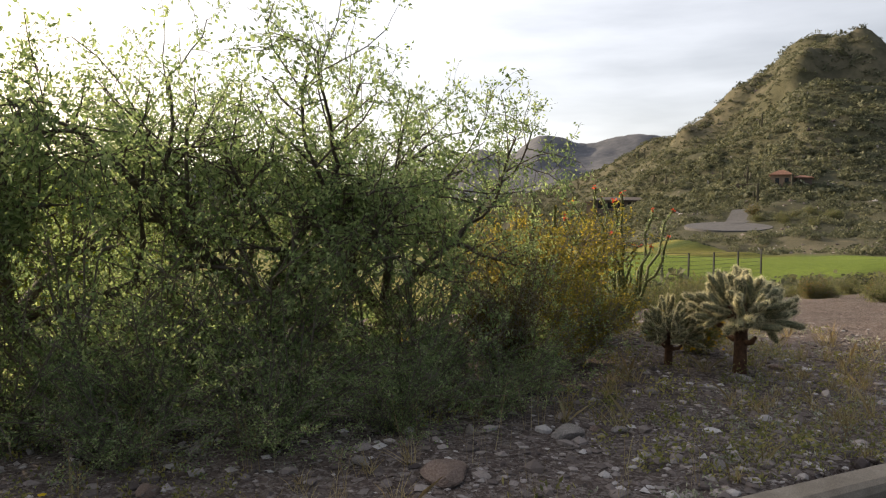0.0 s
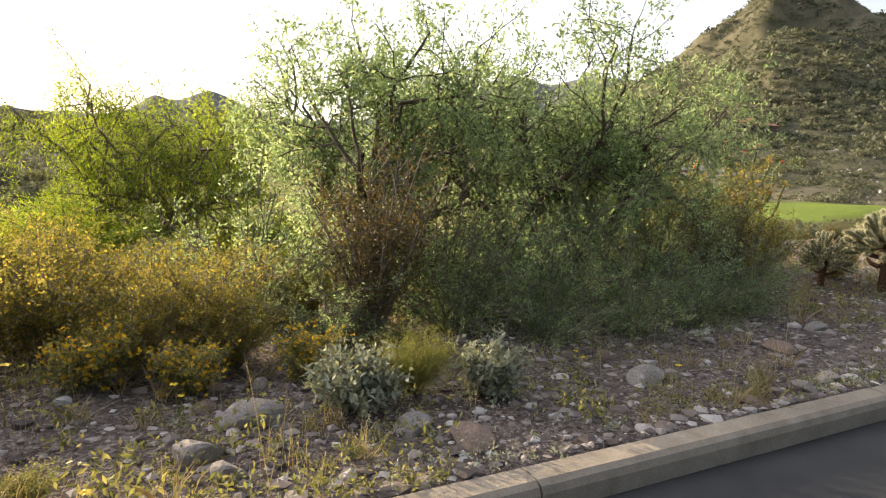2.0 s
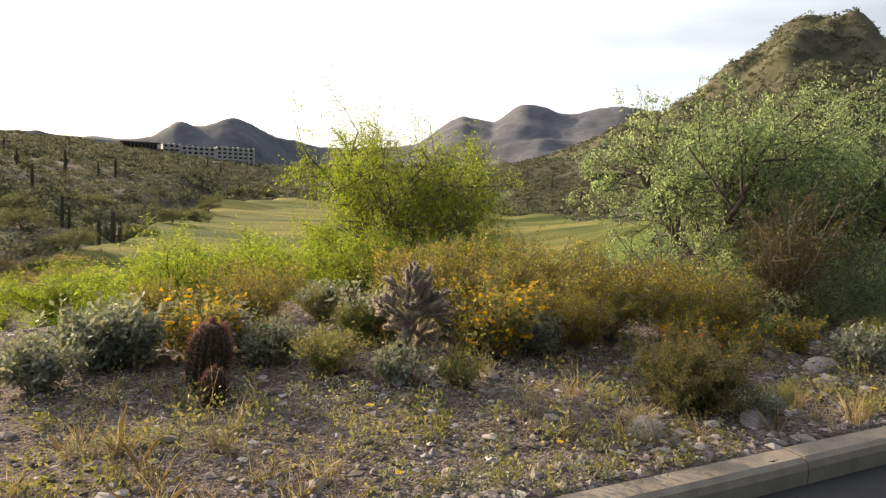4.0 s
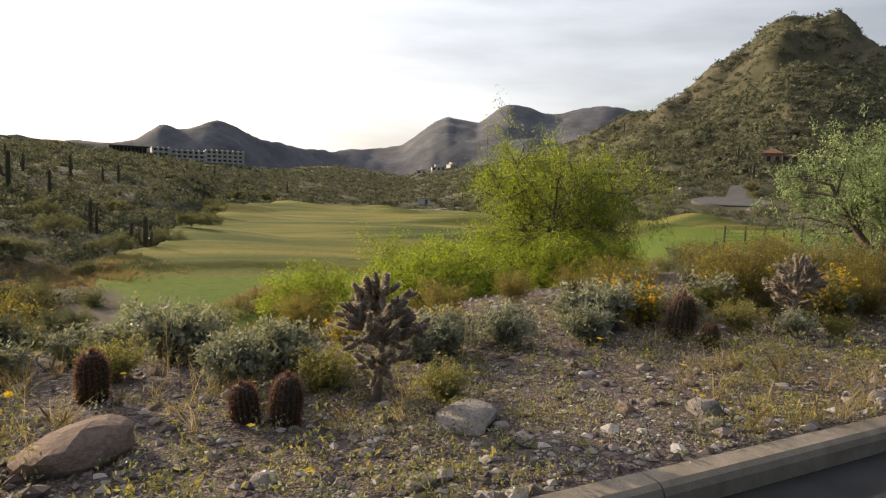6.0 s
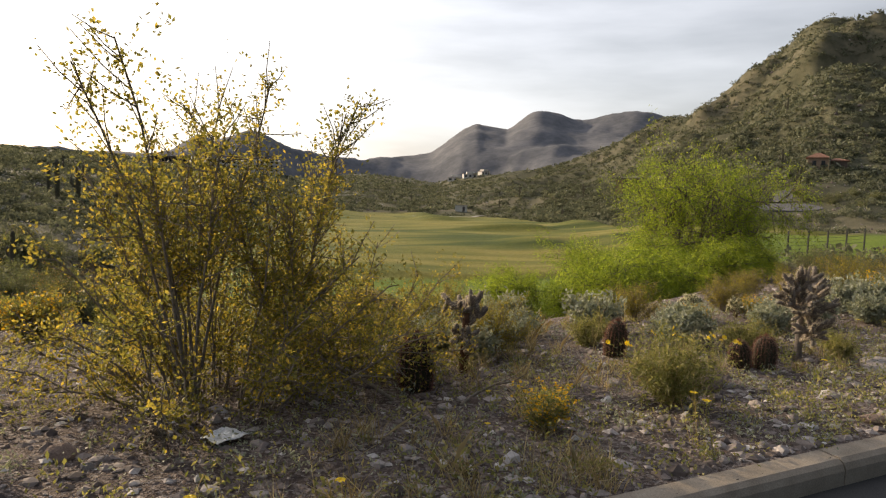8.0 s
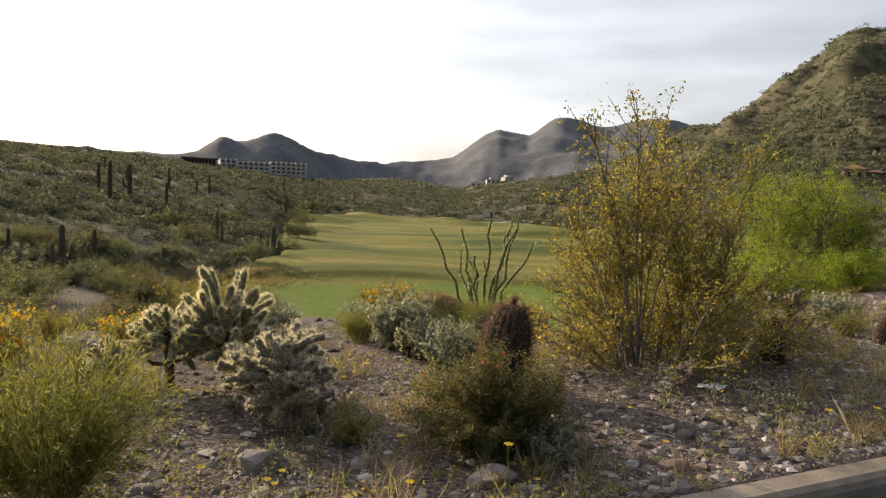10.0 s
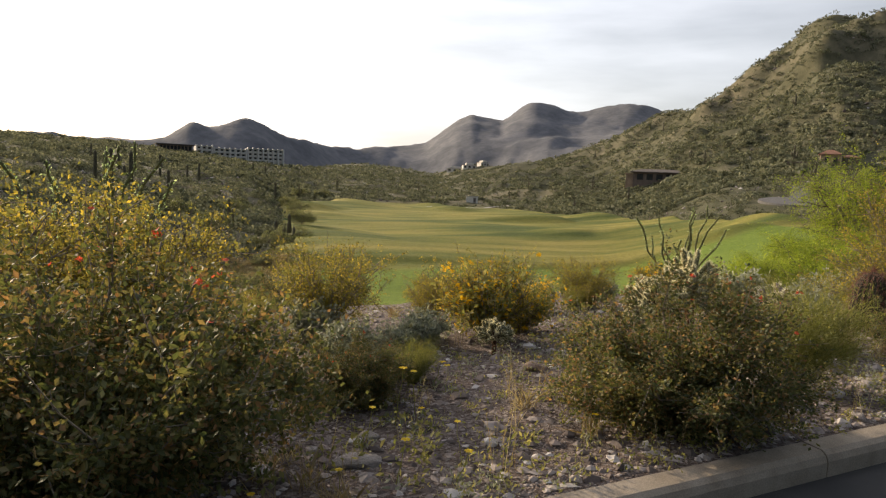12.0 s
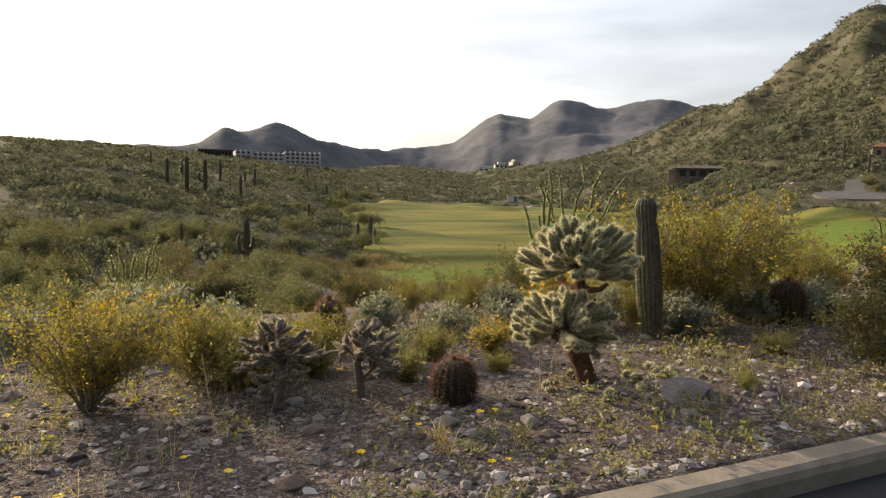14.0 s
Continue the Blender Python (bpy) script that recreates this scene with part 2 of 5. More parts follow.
M_STUCCO_W = solid("white_stucco", (0.66, 0.63, 0.58), (0.80, 0.77, 0.72), 0.6, 0.9, 0.2, 0.01)
M_STUCCO_T = solid("tan_stucco", (0.24, 0.17, 0.12), (0.34, 0.25, 0.18), 0.6, 0.9, 0.2, 0.01)
M_STUCCO_D = solid("dark_stucco", (0.12, 0.09, 0.075), (0.19, 0.15, 0.125), 0.6, 0.9, 0.2, 0.01)
M_ROOF = solid("clay_roof", (0.22, 0.11, 0.075), (0.33, 0.18, 0.12), 1.5, 0.9, 0.4, 0.02)
M_ROOF_D = solid("dark_roof", (0.10, 0.085, 0.08), (0.17, 0.145, 0.13), 1.5, 0.9, 0.4, 0.02)
M_WINDOW = solid("window_glass", (0.02, 0.022, 0.025), (0.04, 0.045, 0.05), 1.0, 0.12, 0.0, 0.0)
M_COURT = solid("worn_asphalt", (0.10, 0.096, 0.096), (0.15, 0.143, 0.138), 0.8, 0.9, 0.3, 0.01)
M_PATH = solid("pale_concrete", (0.34, 0.31, 0.28), (0.45, 0.42, 0.38), 0.8, 0.9, 0.3, 0.01)
M_METAL = solid("dark_metal", (0.05, 0.05, 0.05), (0.09, 0.09, 0.09), 6, 0.5, 0.1, 0.002, metal=0.8)
M_PAPER = solid("white_paper", (0.72, 0.72, 0.72), (0.84, 0.84, 0.84), 20, 0.7, 0.2, 0.003)


# ---------------- shaping helpers ----------------
def ss(a):
    a = np.clip(a, 0.0, 1.0)
    return a * a * (3 - 2 * a)


def np_mesh(name, V, F, material, smooth=False):
    """A mesh from arrays: V n x 3, F a list of arrays of equal-sided faces."""
    me = bpy.data.meshes.new(name)
    V = np.asarray(V, np.float32)
    F = [np.asarray(f, np.int32) for f in (F if isinstance(F, list) else [F]) if len(f)]
    me.vertices.add(len(V))
    me.vertices.foreach_set("co", V.ravel())
    loops = np.concatenate([f.ravel() for f in F])
    sizes = np.concatenate([np.full(len(f), f.shape[1], np.int32) for f in F])
    me.loops.add(len(loops))
    me.loops.foreach_set("vertex_index", loops)
    me.polygons.add(len(sizes))
    me.polygons.foreach_set("loop_start", np.concatenate([[0], np.cumsum(sizes)[:-1]]).astype(np.int32))
    me.polygons.foreach_set("use_smooth", np.full(len(sizes), smooth))
    me.update(calc_edges=True)
    me.materials.append(material)
    return me


def part(name, me, parent=None, label="", m=None):
    ob = new(name, me)
    if parent:
        ob.parent = parent
    if m is not None:
        ob.matrix_basis = m
    if label:
        ob["label"] = label
    return ob


def thing(name, label, category, m, group="", kind=""):
    ob = new(name)
    ob.empty_display_size = 0.1
    ob.matrix_basis = m
    return tagged(ob, label, category, group, kind)


def join(pieces):
    """Joins (V, F) pairs with one face size."""
    V, F, n = [], [], 0
    for v, f in pieces:
        V.append(v)
        F.append(np.asarray(f) + n)
        n += len(v)
    return np.concatenate(V), np.concatenate(F)


def tube(points, radii, sides=5):
    P = np.asarray(points, float)
    R = np.asarray(radii, float)
    T = np.gradient(P, axis=0)
    T /= np.linalg.norm(T, axis=1, keepdims=True) + 1e-9
    ref = np.array([0.31, 0.95, 0.05]) if abs(T[0][2]) > 0.7 else np.array([0, 0, 1.0])
    A = np.cross(T, ref)
    A /= np.linalg.norm(A, axis=1, keepdims=True) + 1e-9
    B = np.cross(T, A)
    a = np.arange(sides) * 2 * np.pi / sides
    V = P[:, None] + R[:, None, None] * (A[:, None] * np.cos(a)[None, :, None] + B[:, None] * np.sin(a)[None, :, None])
    i = np.arange(len(P) - 1)[:, None] * sides
    j = np.arange(sides)[None]
    k = (j + 1) % sides
    F = np.stack([i + j, i + k, i + sides + k, i + sides + j], -1).reshape(-1, 4)
    return V.reshape(-1, 3), F


def unit(v):
    return v / (np.linalg.norm(v, axis=-1, keepdims=True) + 1e-9)


def leaves(rng, C, length, width, along=None, droop=0.0):
    """Diamond-shaped, slightly folded leaves at the places C."""
    n = len(C)
    D = unit(rng.normal(size=(n, 3)) + (0 if along is None else along) - np.array([0, 0, droop]))
    S = unit(np.cross(D, rng.normal(size=(n, 3))))
    N = np.cross(D, S)
    ln = (length * rng.uniform(0.6, 1.35, n))[:, None]
    wd = (width * rng.uniform(0.7, 1.3, n))[:, None]
    V = np.stack([C, C + D * ln * 0.5 + S * wd * 0.5 + N * wd * 0.12, C + D * ln, C + D * ln * 0.5 - S * wd * 0.5 + N * wd * 0.12], 1)
    return V.reshape(-1, 3), np.arange(n * 4).reshape(-1, 4)


def spikes(rng, C, N, length, width, spread=0.6):
    """Thin three-sided spines at C, standing off along N."""
    n = len(C)
    D = unit(N + spread * rng.normal(size=(n, 3)))
    S = unit(np.cross(D, rng.normal(size=(n, 3)))) * width * 0.5
    ln = (length * rng.uniform(0.6, 1.3, n))[:, None]
    V = np.stack([C - S, C + S, C + D * ln], 1)
    return V.reshape(-1, 3), np.arange(n * 3).reshape(-1, 3)


# ---------------- shape of the land ----------------
def value_noise(x, y, seed=0):
    """Smooth noise from -1 to 1 on a unit grid."""
    xi, yi = np.floor(x), np.floor(y)
    u, w = ss(x - xi), ss(y - yi)

    def h(a, b):
        q = np.sin(a * 127.1 + b * 311.7 + seed * 74.7) * 43758.5453
        return (q - np.floor(q)) * 2 - 1
    return (h(xi, yi) * (1 - u) + h(xi + 1, yi) * u) * (1 - w) + (h(xi, yi + 1) * (1 - u) + h(xi + 1, yi + 1) * u) * w


def fractal(x, y, scale, octaves=4, seed=0):
    return sum(value_noise(x / scale * 2 ** k, y / scale * 2 ** k, seed + k) * 0.5 ** k for k in range(octaves))


HUB_X = -17.0
# the far range: bearing, elevation angle and distance of its crest
CREST_AZ = (-90, -20, 3, 5, 6.8, 8.3, 9.4, 10.9, 12.2, 14.4, 16.5, 18, 20, 22, 24, 25.5, 27.3, 28.4, 29.4, 30.5, 31.9, 33.2, 34.1, 34.8, 36, 37.2, 38.3, 40, 42, 43, 44.7, 47, 60, 90)
CREST_EL = (3, 2.6, 2.4, 2.75, 3.85, 3.7, 4.1, 4.5, 4.2, 3.3, 2.95, 2.7, 2.6, 2.75, 2.95, 3.35, 4.6, 5.35, 5.8, 5.65, 5.4, 6.3, 6.95, 7.1, 6.85, 6.4, 6.3, 6.75, 7.0, 6.9, 6.4, 5.5, 5, 4)


def rounded(az, xs, ys, w=0.35):
    """A table read with its corners rounded off."""
    return (np.interp(az - w, xs, ys) + 2 * np.interp(az, xs, ys) + np.interp(az + w, xs, ys)) / 4


def bearing(x, y):
    return np.degrees(np.arctan2(x - HUB_X, y)), np.hypot(x - HUB_X, y)


def fairway_edge(az):
    """Distance at which the turf ends, by bearing."""
    return np.interp(az, [-90, -20, 2, 9, 11.5, 20, 28, 40, 48, 56, 90], [48, 52, 64, 84, 190, 268, 262, 195, 128, 116, 100])


def terrain(x, y):
    x, y = np.asarray(x, float), np.asarray(y, float)
    az, r = bearing(x, y)
    yy = np.maximum(y, 0)
    low = -7.5 + 4.5 * ss((az - 36) / 16) + 2.7 * ss((2 - az) / 11)
    z = low * ss((yy - 4.5 + 0.35 * value_noise(x / 3.1, y * 0, 5)) / 28)
    rb = fairway_edge(az)
    # the rim of the valley: low hills, then the near mountain
    rt = np.interp(az, [-90, 0, 13, 20, 26, 30, 36, 45, 50, 55, 60, 90], [450, 480, 520, 800, 900, 760, 640, 520, 460, 435, 430, 430])
    et = rounded(az, [-90, -10, 0, 4.6, 9, 13, 16, 20, 23.6, 26, 28.7, 31, 33.7, 36, 39, 45, 47.2, 49.5, 50.6, 51.5, 52.6, 53.5, 54.5, 55.6, 57, 59, 62, 66, 75, 90],
                 [2.8, 2.4, 2.1, 1.8, 1.3, 0.95, 0.85, 1.4, 1.1, 0.75, 1.5, 1.75, 1.95, 2.25, 3.3, 6.4, 7.75, 8.55, 9.35, 10.4, 10.95, 11.8, 12.65, 12.8, 12.3, 11.6, 10.4, 8.9, 6, 3])
    zt = 1.5 + rt * np.tan(np.radians(et))
    s = np.clip((r - rb) / (rt - rb), 0, 1)
    z = z + np.where(yy > 4, (zt - low) * s ** np.interp(az, [20, 36, 45, 55, 90], [0.85, 0.95, 1.15, 1.5, 1.5]), 0)
    z = z - np.clip(r - rt, 0, 600) * np.interp(az, [25, 45], [0.02, 0.35])
    # gullies, ribs and crags of the near mountain
    rough = 5 * fractal(x, y, 60, 4, 3) - 16 * np.abs(fractal(x, y, 110, 3, 15)) + 6 + 14 * np.maximum(fractal(x, y, 34, 4, 31) - 0.12, 0) * ss((az - 40) / 8)
    z = z + rough * ss((r - 190) / 120) * ss((r - rb + 6) / 85) * ss((az - 25) / 14) * (1 - 0.6 * ss((s - 0.8) / 0.2))
    # far range, with gullies that run down from the crest
    rc = rounded(az, [-90, 13, 23, 90], [1600, 1600, 2200, 2250], 3.0)
    down = np.abs(r - rc + 90 * fractal(x, y, 420, 3, 51))
    spur = np.abs(fractal(x + 0.35 * y, y - 0.2 * x, 330, 4, 6))
    crest = rounded(az, CREST_AZ, CREST_EL, 0.15)
    broad = sum(np.interp(az + k, CREST_AZ, CREST_EL) for k in (-5, -3, -1, 1, 3, 5)) / 6
    crest = crest + (broad - crest) * 0.85 * ss(down / 450)
    far = 1.5 + rc * np.tan(np.radians(crest - 0.03)) - np.maximum(down - 15, 0) * 0.34 - np.minimum(down, 300) * 0.06 * spur + (0.006 * np.minimum(down, 500) + 4) * fractal(x, y, 60, 5, 1)
    z = np.maximum(z, np.where(r > 950, far, -50))
    # roughness
    turf = turf_mask(x, y)
    z = z + (1 - turf) * (0.035 * fractal(x, y, 0.9, 3, 2) * ss((yy - 2.6) / 0.6) + 0.9 * fractal(x, y, 14, 3, 4) * ss((r - 35) / 40) * ss((yy - 12) / 20))
    z = z + turf * (0.8 * fractal(x * 0.6, y, 26, 2, 8) + 1.8 * np.maximum(fractal(x * 0.5, y, 13, 2, 18) - 0.1, 0) * ss((r - 75) / 30))
    # the fairway lies a step above the green
    z = z + turf * 0.5 * ss((y - 64 - 2 * value_noise(x / 14, y * 0, 16)) / 2.2) * ss((r - 60) / 5)
    # a grassy mound between the green and the verge
    z = z + 1.9 * np.exp(-((x + 1.5) ** 2 + (y - 43) ** 2) / 12)
    # a level turning circle below the villas
    w = np.exp(-(np.hypot(x - 103, y - 91) / 11) ** 4)
    z = z * (1 - w) + (0.6 + 0.1 * ((x - 103) * 0.76 + (y - 91) * 0.65)) * w
    # the level of the road and what lies behind it
    return np.where(y < 2.45, -0.45, z)


def turf_mask(x, y):
    az, r = bearing(x, y)
    edge = fairway_edge(az) + 5 * value_noise(x / 9, y / 9, 11)
    near = 33 + 4 * value_noise(x / 6, y / 6, 12) + 9 * ss((-14 - x) / 10)
    return ss((edge - r) / 3 + 0.5) * ss((y - near) / 2) * ss((x + 11.5 + value_noise(x / 5, y / 5, 14)) / 2)


def fresh_mask(x, y):
    a = ss((y - 36) / 3) * ss((64 - y + 3 * value_noise(x / 12, y / 12, 13)) / 3) * ss((x + 13) / 3) * ss((95 - x) / 10)
    return a * (1 - 0.8 * np.exp(-((x + 1.5) ** 2 + (y - 43) ** 2) / 14))


# ---------------- ground ----------------
def build_ground():
    a = np.concatenate([np.arange(-88, -14, 0.7), np.arange(-14, 66, 0.3), np.arange(66, 88, 0.7), np.arange(88, 272, 4.0)])
    rr = [0.4]
    while rr[-1] < 3600:
        rr.append(rr[-1] + (0.15 if rr[-1] < 30 else max(0.14, (rr[-1] - 30) * 0.017 + 0.15)))
    rr = np.array(rr)
    A, R = np.meshgrid(np.radians(a), rr)
    X, Y = HUB_X + R * np.sin(A), R * np.cos(A)
    Z = terrain(X, Y)
    n, m = X.shape
    V = np.stack([X, Y, Z], -1).reshape(-1, 3)
    i = np.arange(n - 1)[:, None] * m
    j = np.arange(m)[None]
    k = (j + 1) % m
    F = np.stack([i + j, i + m + j, i + m + k, i + k], -1).reshape(-1, 4)
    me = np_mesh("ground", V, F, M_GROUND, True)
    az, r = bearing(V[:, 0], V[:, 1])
    # the last weight brings in the haze-tinted rock, growing with distance
    for nm, val in (("turf", turf_mask(V[:, 0], V[:, 1])), ("fresh", fresh_mask(V[:, 0], V[:, 1])), ("far", ss((r - 26) / 60)), ("hazy_peak", ss((r - 800) / 400))):
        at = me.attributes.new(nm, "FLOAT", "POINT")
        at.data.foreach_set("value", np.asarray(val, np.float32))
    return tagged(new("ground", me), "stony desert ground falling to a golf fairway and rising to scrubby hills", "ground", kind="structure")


build_ground()


def strip(x0, x1, y0, y1, z, step=2.0):
    xs = np.arange(x0, x1 + 0.01, step)
    V = np.array([(x, y, z) for y in (y0, y1) for x in xs])
    n = len(xs)
    i = np.arange(n - 1)
    return V, np.stack([i, i + 1, i + 1 + n, i + n], -1)


V, F = strip(-120, 100, -6.5, 2.41, -0.15)
tagged(new("road", np_mesh("road", V, F, M_ASPHALT)), "dark grey asphalt road beside a concrete kerb", "road", kind="structure")


def build_kerb():
    """Rolled concrete kerb in cast lengths with open joints."""
    top = thing("kerb", "weathered tan concrete kerb in cast lengths along the road", "kerb", pose(0, 0, 0), kind="structure")
    length, gap = 3.0, 0.012
    prof = [(2.39, -0.17), (2.39, -0.06), (2.405, -0.022), (2.435, 0.0), (2.56, 0.008), (2.575, -0.002), (2.58, -0.17)]
    V = np.array([(x, y, z) for x in (gap / 2, length - gap / 2) for y, z in prof])
    n = len(prof)
    i = np.arange(n)
    F4 = np.stack([i, (i + 1) % n, (i + 1) % n + n, i + n], -1)
    me = np_mesh("kerb_length", V, [F4, np.arange(n)[None, ::-1], np.arange(n, 2 * n)[None]], M_CONCRETE)
    for k in range(24):
        part("kerb_length", me, top, m=pose(-52.6 + k * length, 0, random.uniform(-0.004, 0.004)))


build_kerb()


def on_ground(x, y, sink=0.0):
    return float(terrain(np.array([x]), np.array([y]))[0]) - sink


# ---------------- plants ----------------
def grow(rng, p, d, length, radius, level, plan, tubes, twigs):
    """A limb with side limbs. plan: per level (children, length ratio, spread, bend, lift)."""
    n = 6 if level < 2 else 4
    pts, dirs = [np.array(p, float)], [unit(np.array(d, float))]
    kids, ratio, spread, bend, lift = plan[level]
    for i in range(n):
        dd = unit(dirs[-1] + bend * rng.normal(size=3) + np.array([0, 0, lift]))
        pts.append(pts[-1] + dd * length / n)
        dirs.append(dd)
    last = level == len(plan) - 1
    rad = np.linspace(radius, radius * (0.35 if last else 0.55), n + 1)
    tubes.append(tube(pts, rad, 6 if level == 0 else 4 if level < 2 else 3))
    if level >= len(plan) - 2:
        twigs.append(np.array(pts))
    if last:
        return
    for k in range(kids):
        s = 1.0 if k == 0 else rng.uniform(0.3, 1.0)
        i = min(int(s * n), n)
        side = unit(np.cross(dirs[i], rng.normal(size=3)))
        grow(rng, pts[i], unit(dirs[i] * (1 - spread * 0.5) + side * spread), length * ratio * rng.uniform(0.75, 1.2), rad[i] * 0.62, level + 1, plan, tubes, twigs)


def along_twigs(rng, twigs, per_twig, jitter, lo=0.15, nodes=0):
    """Places of leaves along the twigs; nodes: gathered in so many tufts a twig."""
    out, way = [], []
    for t in twigs:
        s = rng.uniform(lo, 1, per_twig) * (len(t) - 1)
        if nodes:
            s = rng.uniform(lo, 1, nodes)[rng.integers(0, nodes, per_twig)] * (len(t) - 1)
        i = np.minimum(s.astype(int), len(t) - 2)
        f = (s - i)[:, None]
        out.append(t[i] * (1 - f) + t[i + 1] * f + rng.normal(size=(per_twig, 3)) * jitter)
        way.append(np.repeat(unit(t[-1] - t[0])[None], per_twig, 0))
    return np.concatenate(out), np.concatenate(way)


def tree_meshes(seed, limbs, trunk_h, trunk_r, limb_len, plan, per_twig, leaf, bark, foliage, lean=0.9, droop=0.2, floor=0.15, squash=1.0, nodes=0):
    rng = np.random.default_rng(seed)
    tubes, twigs = [], []
    base = np.array([(0, 0, -0.25), (0.02, 0.01, trunk_h * 0.5), (0.05, 0.0, trunk_h)])
    tubes.append(tube(base, [trunk_r * 1.25, trunk_r, trunk_r * 0.9], 8))
    for k in range(limbs):
        a = 2 * np.pi * (k + rng.uniform(-0.3, 0.3)) / limbs
        grow(rng, base[-1], (math.cos(a) * lean, math.sin(a) * lean, rng.uniform(0.35, 1.0)), limb_len * rng.uniform(0.75, 1.15), trunk_r * 0.6, 0, plan, tubes, twigs)
    C, W = along_twigs(rng, twigs, per_twig, leaf[0] * 0.75, nodes=nodes)
    keep = C[:, 2] > floor
    C, W = C[keep], W[keep]
    Vl, Fl = leaves(rng, C, leaf[0], leaf[1], W * 0.8, droop)
    Vt, Ft = join(tubes)
    Vt[:, 2] *= squash
    Vl[:, 2] *= squash
    return np_mesh("trunk", Vt, Ft, bark, True), np_mesh("crown", Vl, Fl, foliage)


def plant(name, label, category, meshes, m, group=""):
    top = thing(name, label, category, m, group)
    for nm, me in meshes:
        p = part(nm, me, top)
        if nm in ("bloom", "foliage", "spine_fleece"):
            p["kind"] = "stuff"
    return top


def spot(x, y, s=1.0, turn=0.0, sink=0.02, flat=1.0):
    return pose(x, y, on_ground(x, y, sink), 0, 0, turn) @ Matrix.Diagonal((s, s, s * flat, 1))


MESQ_PLAN = ((6, 0.62, 0.75, 0.16, 0.06), (6, 0.6, 0.8, 0.18, 0.02), (5, 0.62, 0.8, 0.2, -0.02), (0, 0, 0, 0.2, -0.05))
mesq = [tree_meshes(s, 5, 0.55, 0.085, 1.55, MESQ_PLAN, 26, (0.046, 0.02), M_BARK, M_MESQUITE, lean=0.75, droop=0.35, floor=0.1, nodes=4) for s in (11, 12)]
for (x, y, s, turn, v, flat) in ((1.3, 6.9, 1.12, 20, 0, 1.05), (-0.7, 6.7, 1.1, 140, 1, 1.1), (2.55, 6.7, 0.98, 75, 0, 1.05)):
    plant("mesquite_tree", "spreading mesquite tree with fine grey-green leaves on the verge", "tree",
          (("trunk", mesq[v][0]), ("crown", mesq[v][1])), spot(x, y, s, turn, 0.03, flat), "mesquites")

PALO_PLAN = ((7, 0.62, 0.7, 0.13, 0.05), (7, 0.62, 0.75, 0.15, -0.01), (6, 0.65, 0.75, 0.15, -0.08), (0, 0, 0, 0.14, -0.14))
palo = [tree_meshes(s, 6, 0.9, 0.12, 1.75, PALO_PLAN, 24, (0.07, 0.016), M_BARK, M_PALO, lean=1.15, droop=0.6, floor=0.95) for s in (21,)]
PALO_LOW_PLAN = ((6, 0.62, 0.7, 0.13, 0.04), (6, 0.62, 0.75, 0.15, -0.01), (6, 0.65, 0.75, 0.15, -0.08), (0, 0, 0, 0.15, -0.14))
palo_low = tree_meshes(23, 7, 0.25, 0.06, 1.35, PALO_LOW_PLAN, 18, (0.08, 0.017), M_BARK_GREEN, M_PALO, lean=1.1, droop=0.5, floor=0.1)
plant("palo_verde_tree", "yellow-green palo verde tree with drooping feathery twigs on the slope", "tree", (("trunk", palo[0][0]), ("crown", palo[0][1])), spot(-1.9, 14.7, 1.08, 0, 0.1, 1.25), "palo verdes")
for (x, y, s, turn) in ((-8.2, 13.2, 0.85, 250), (-6.6, 12.6, 1.0, 30), (-4.8, 14.0, 1.2, 170), (-0.2, 14.8, 0.75, 90), (0.9, 17.2, 0.7, 200), (-3.4, 12.8, 0.9, 40)):
    plant("palo_verde_shrub", "low yellow-green palo verde shrub with feathery twigs on the slope", "shrub", (("branchwork", palo_low[0]), ("foliage", palo_low[1])), spot(x, y, s, turn, 0.05), "palo verdes")


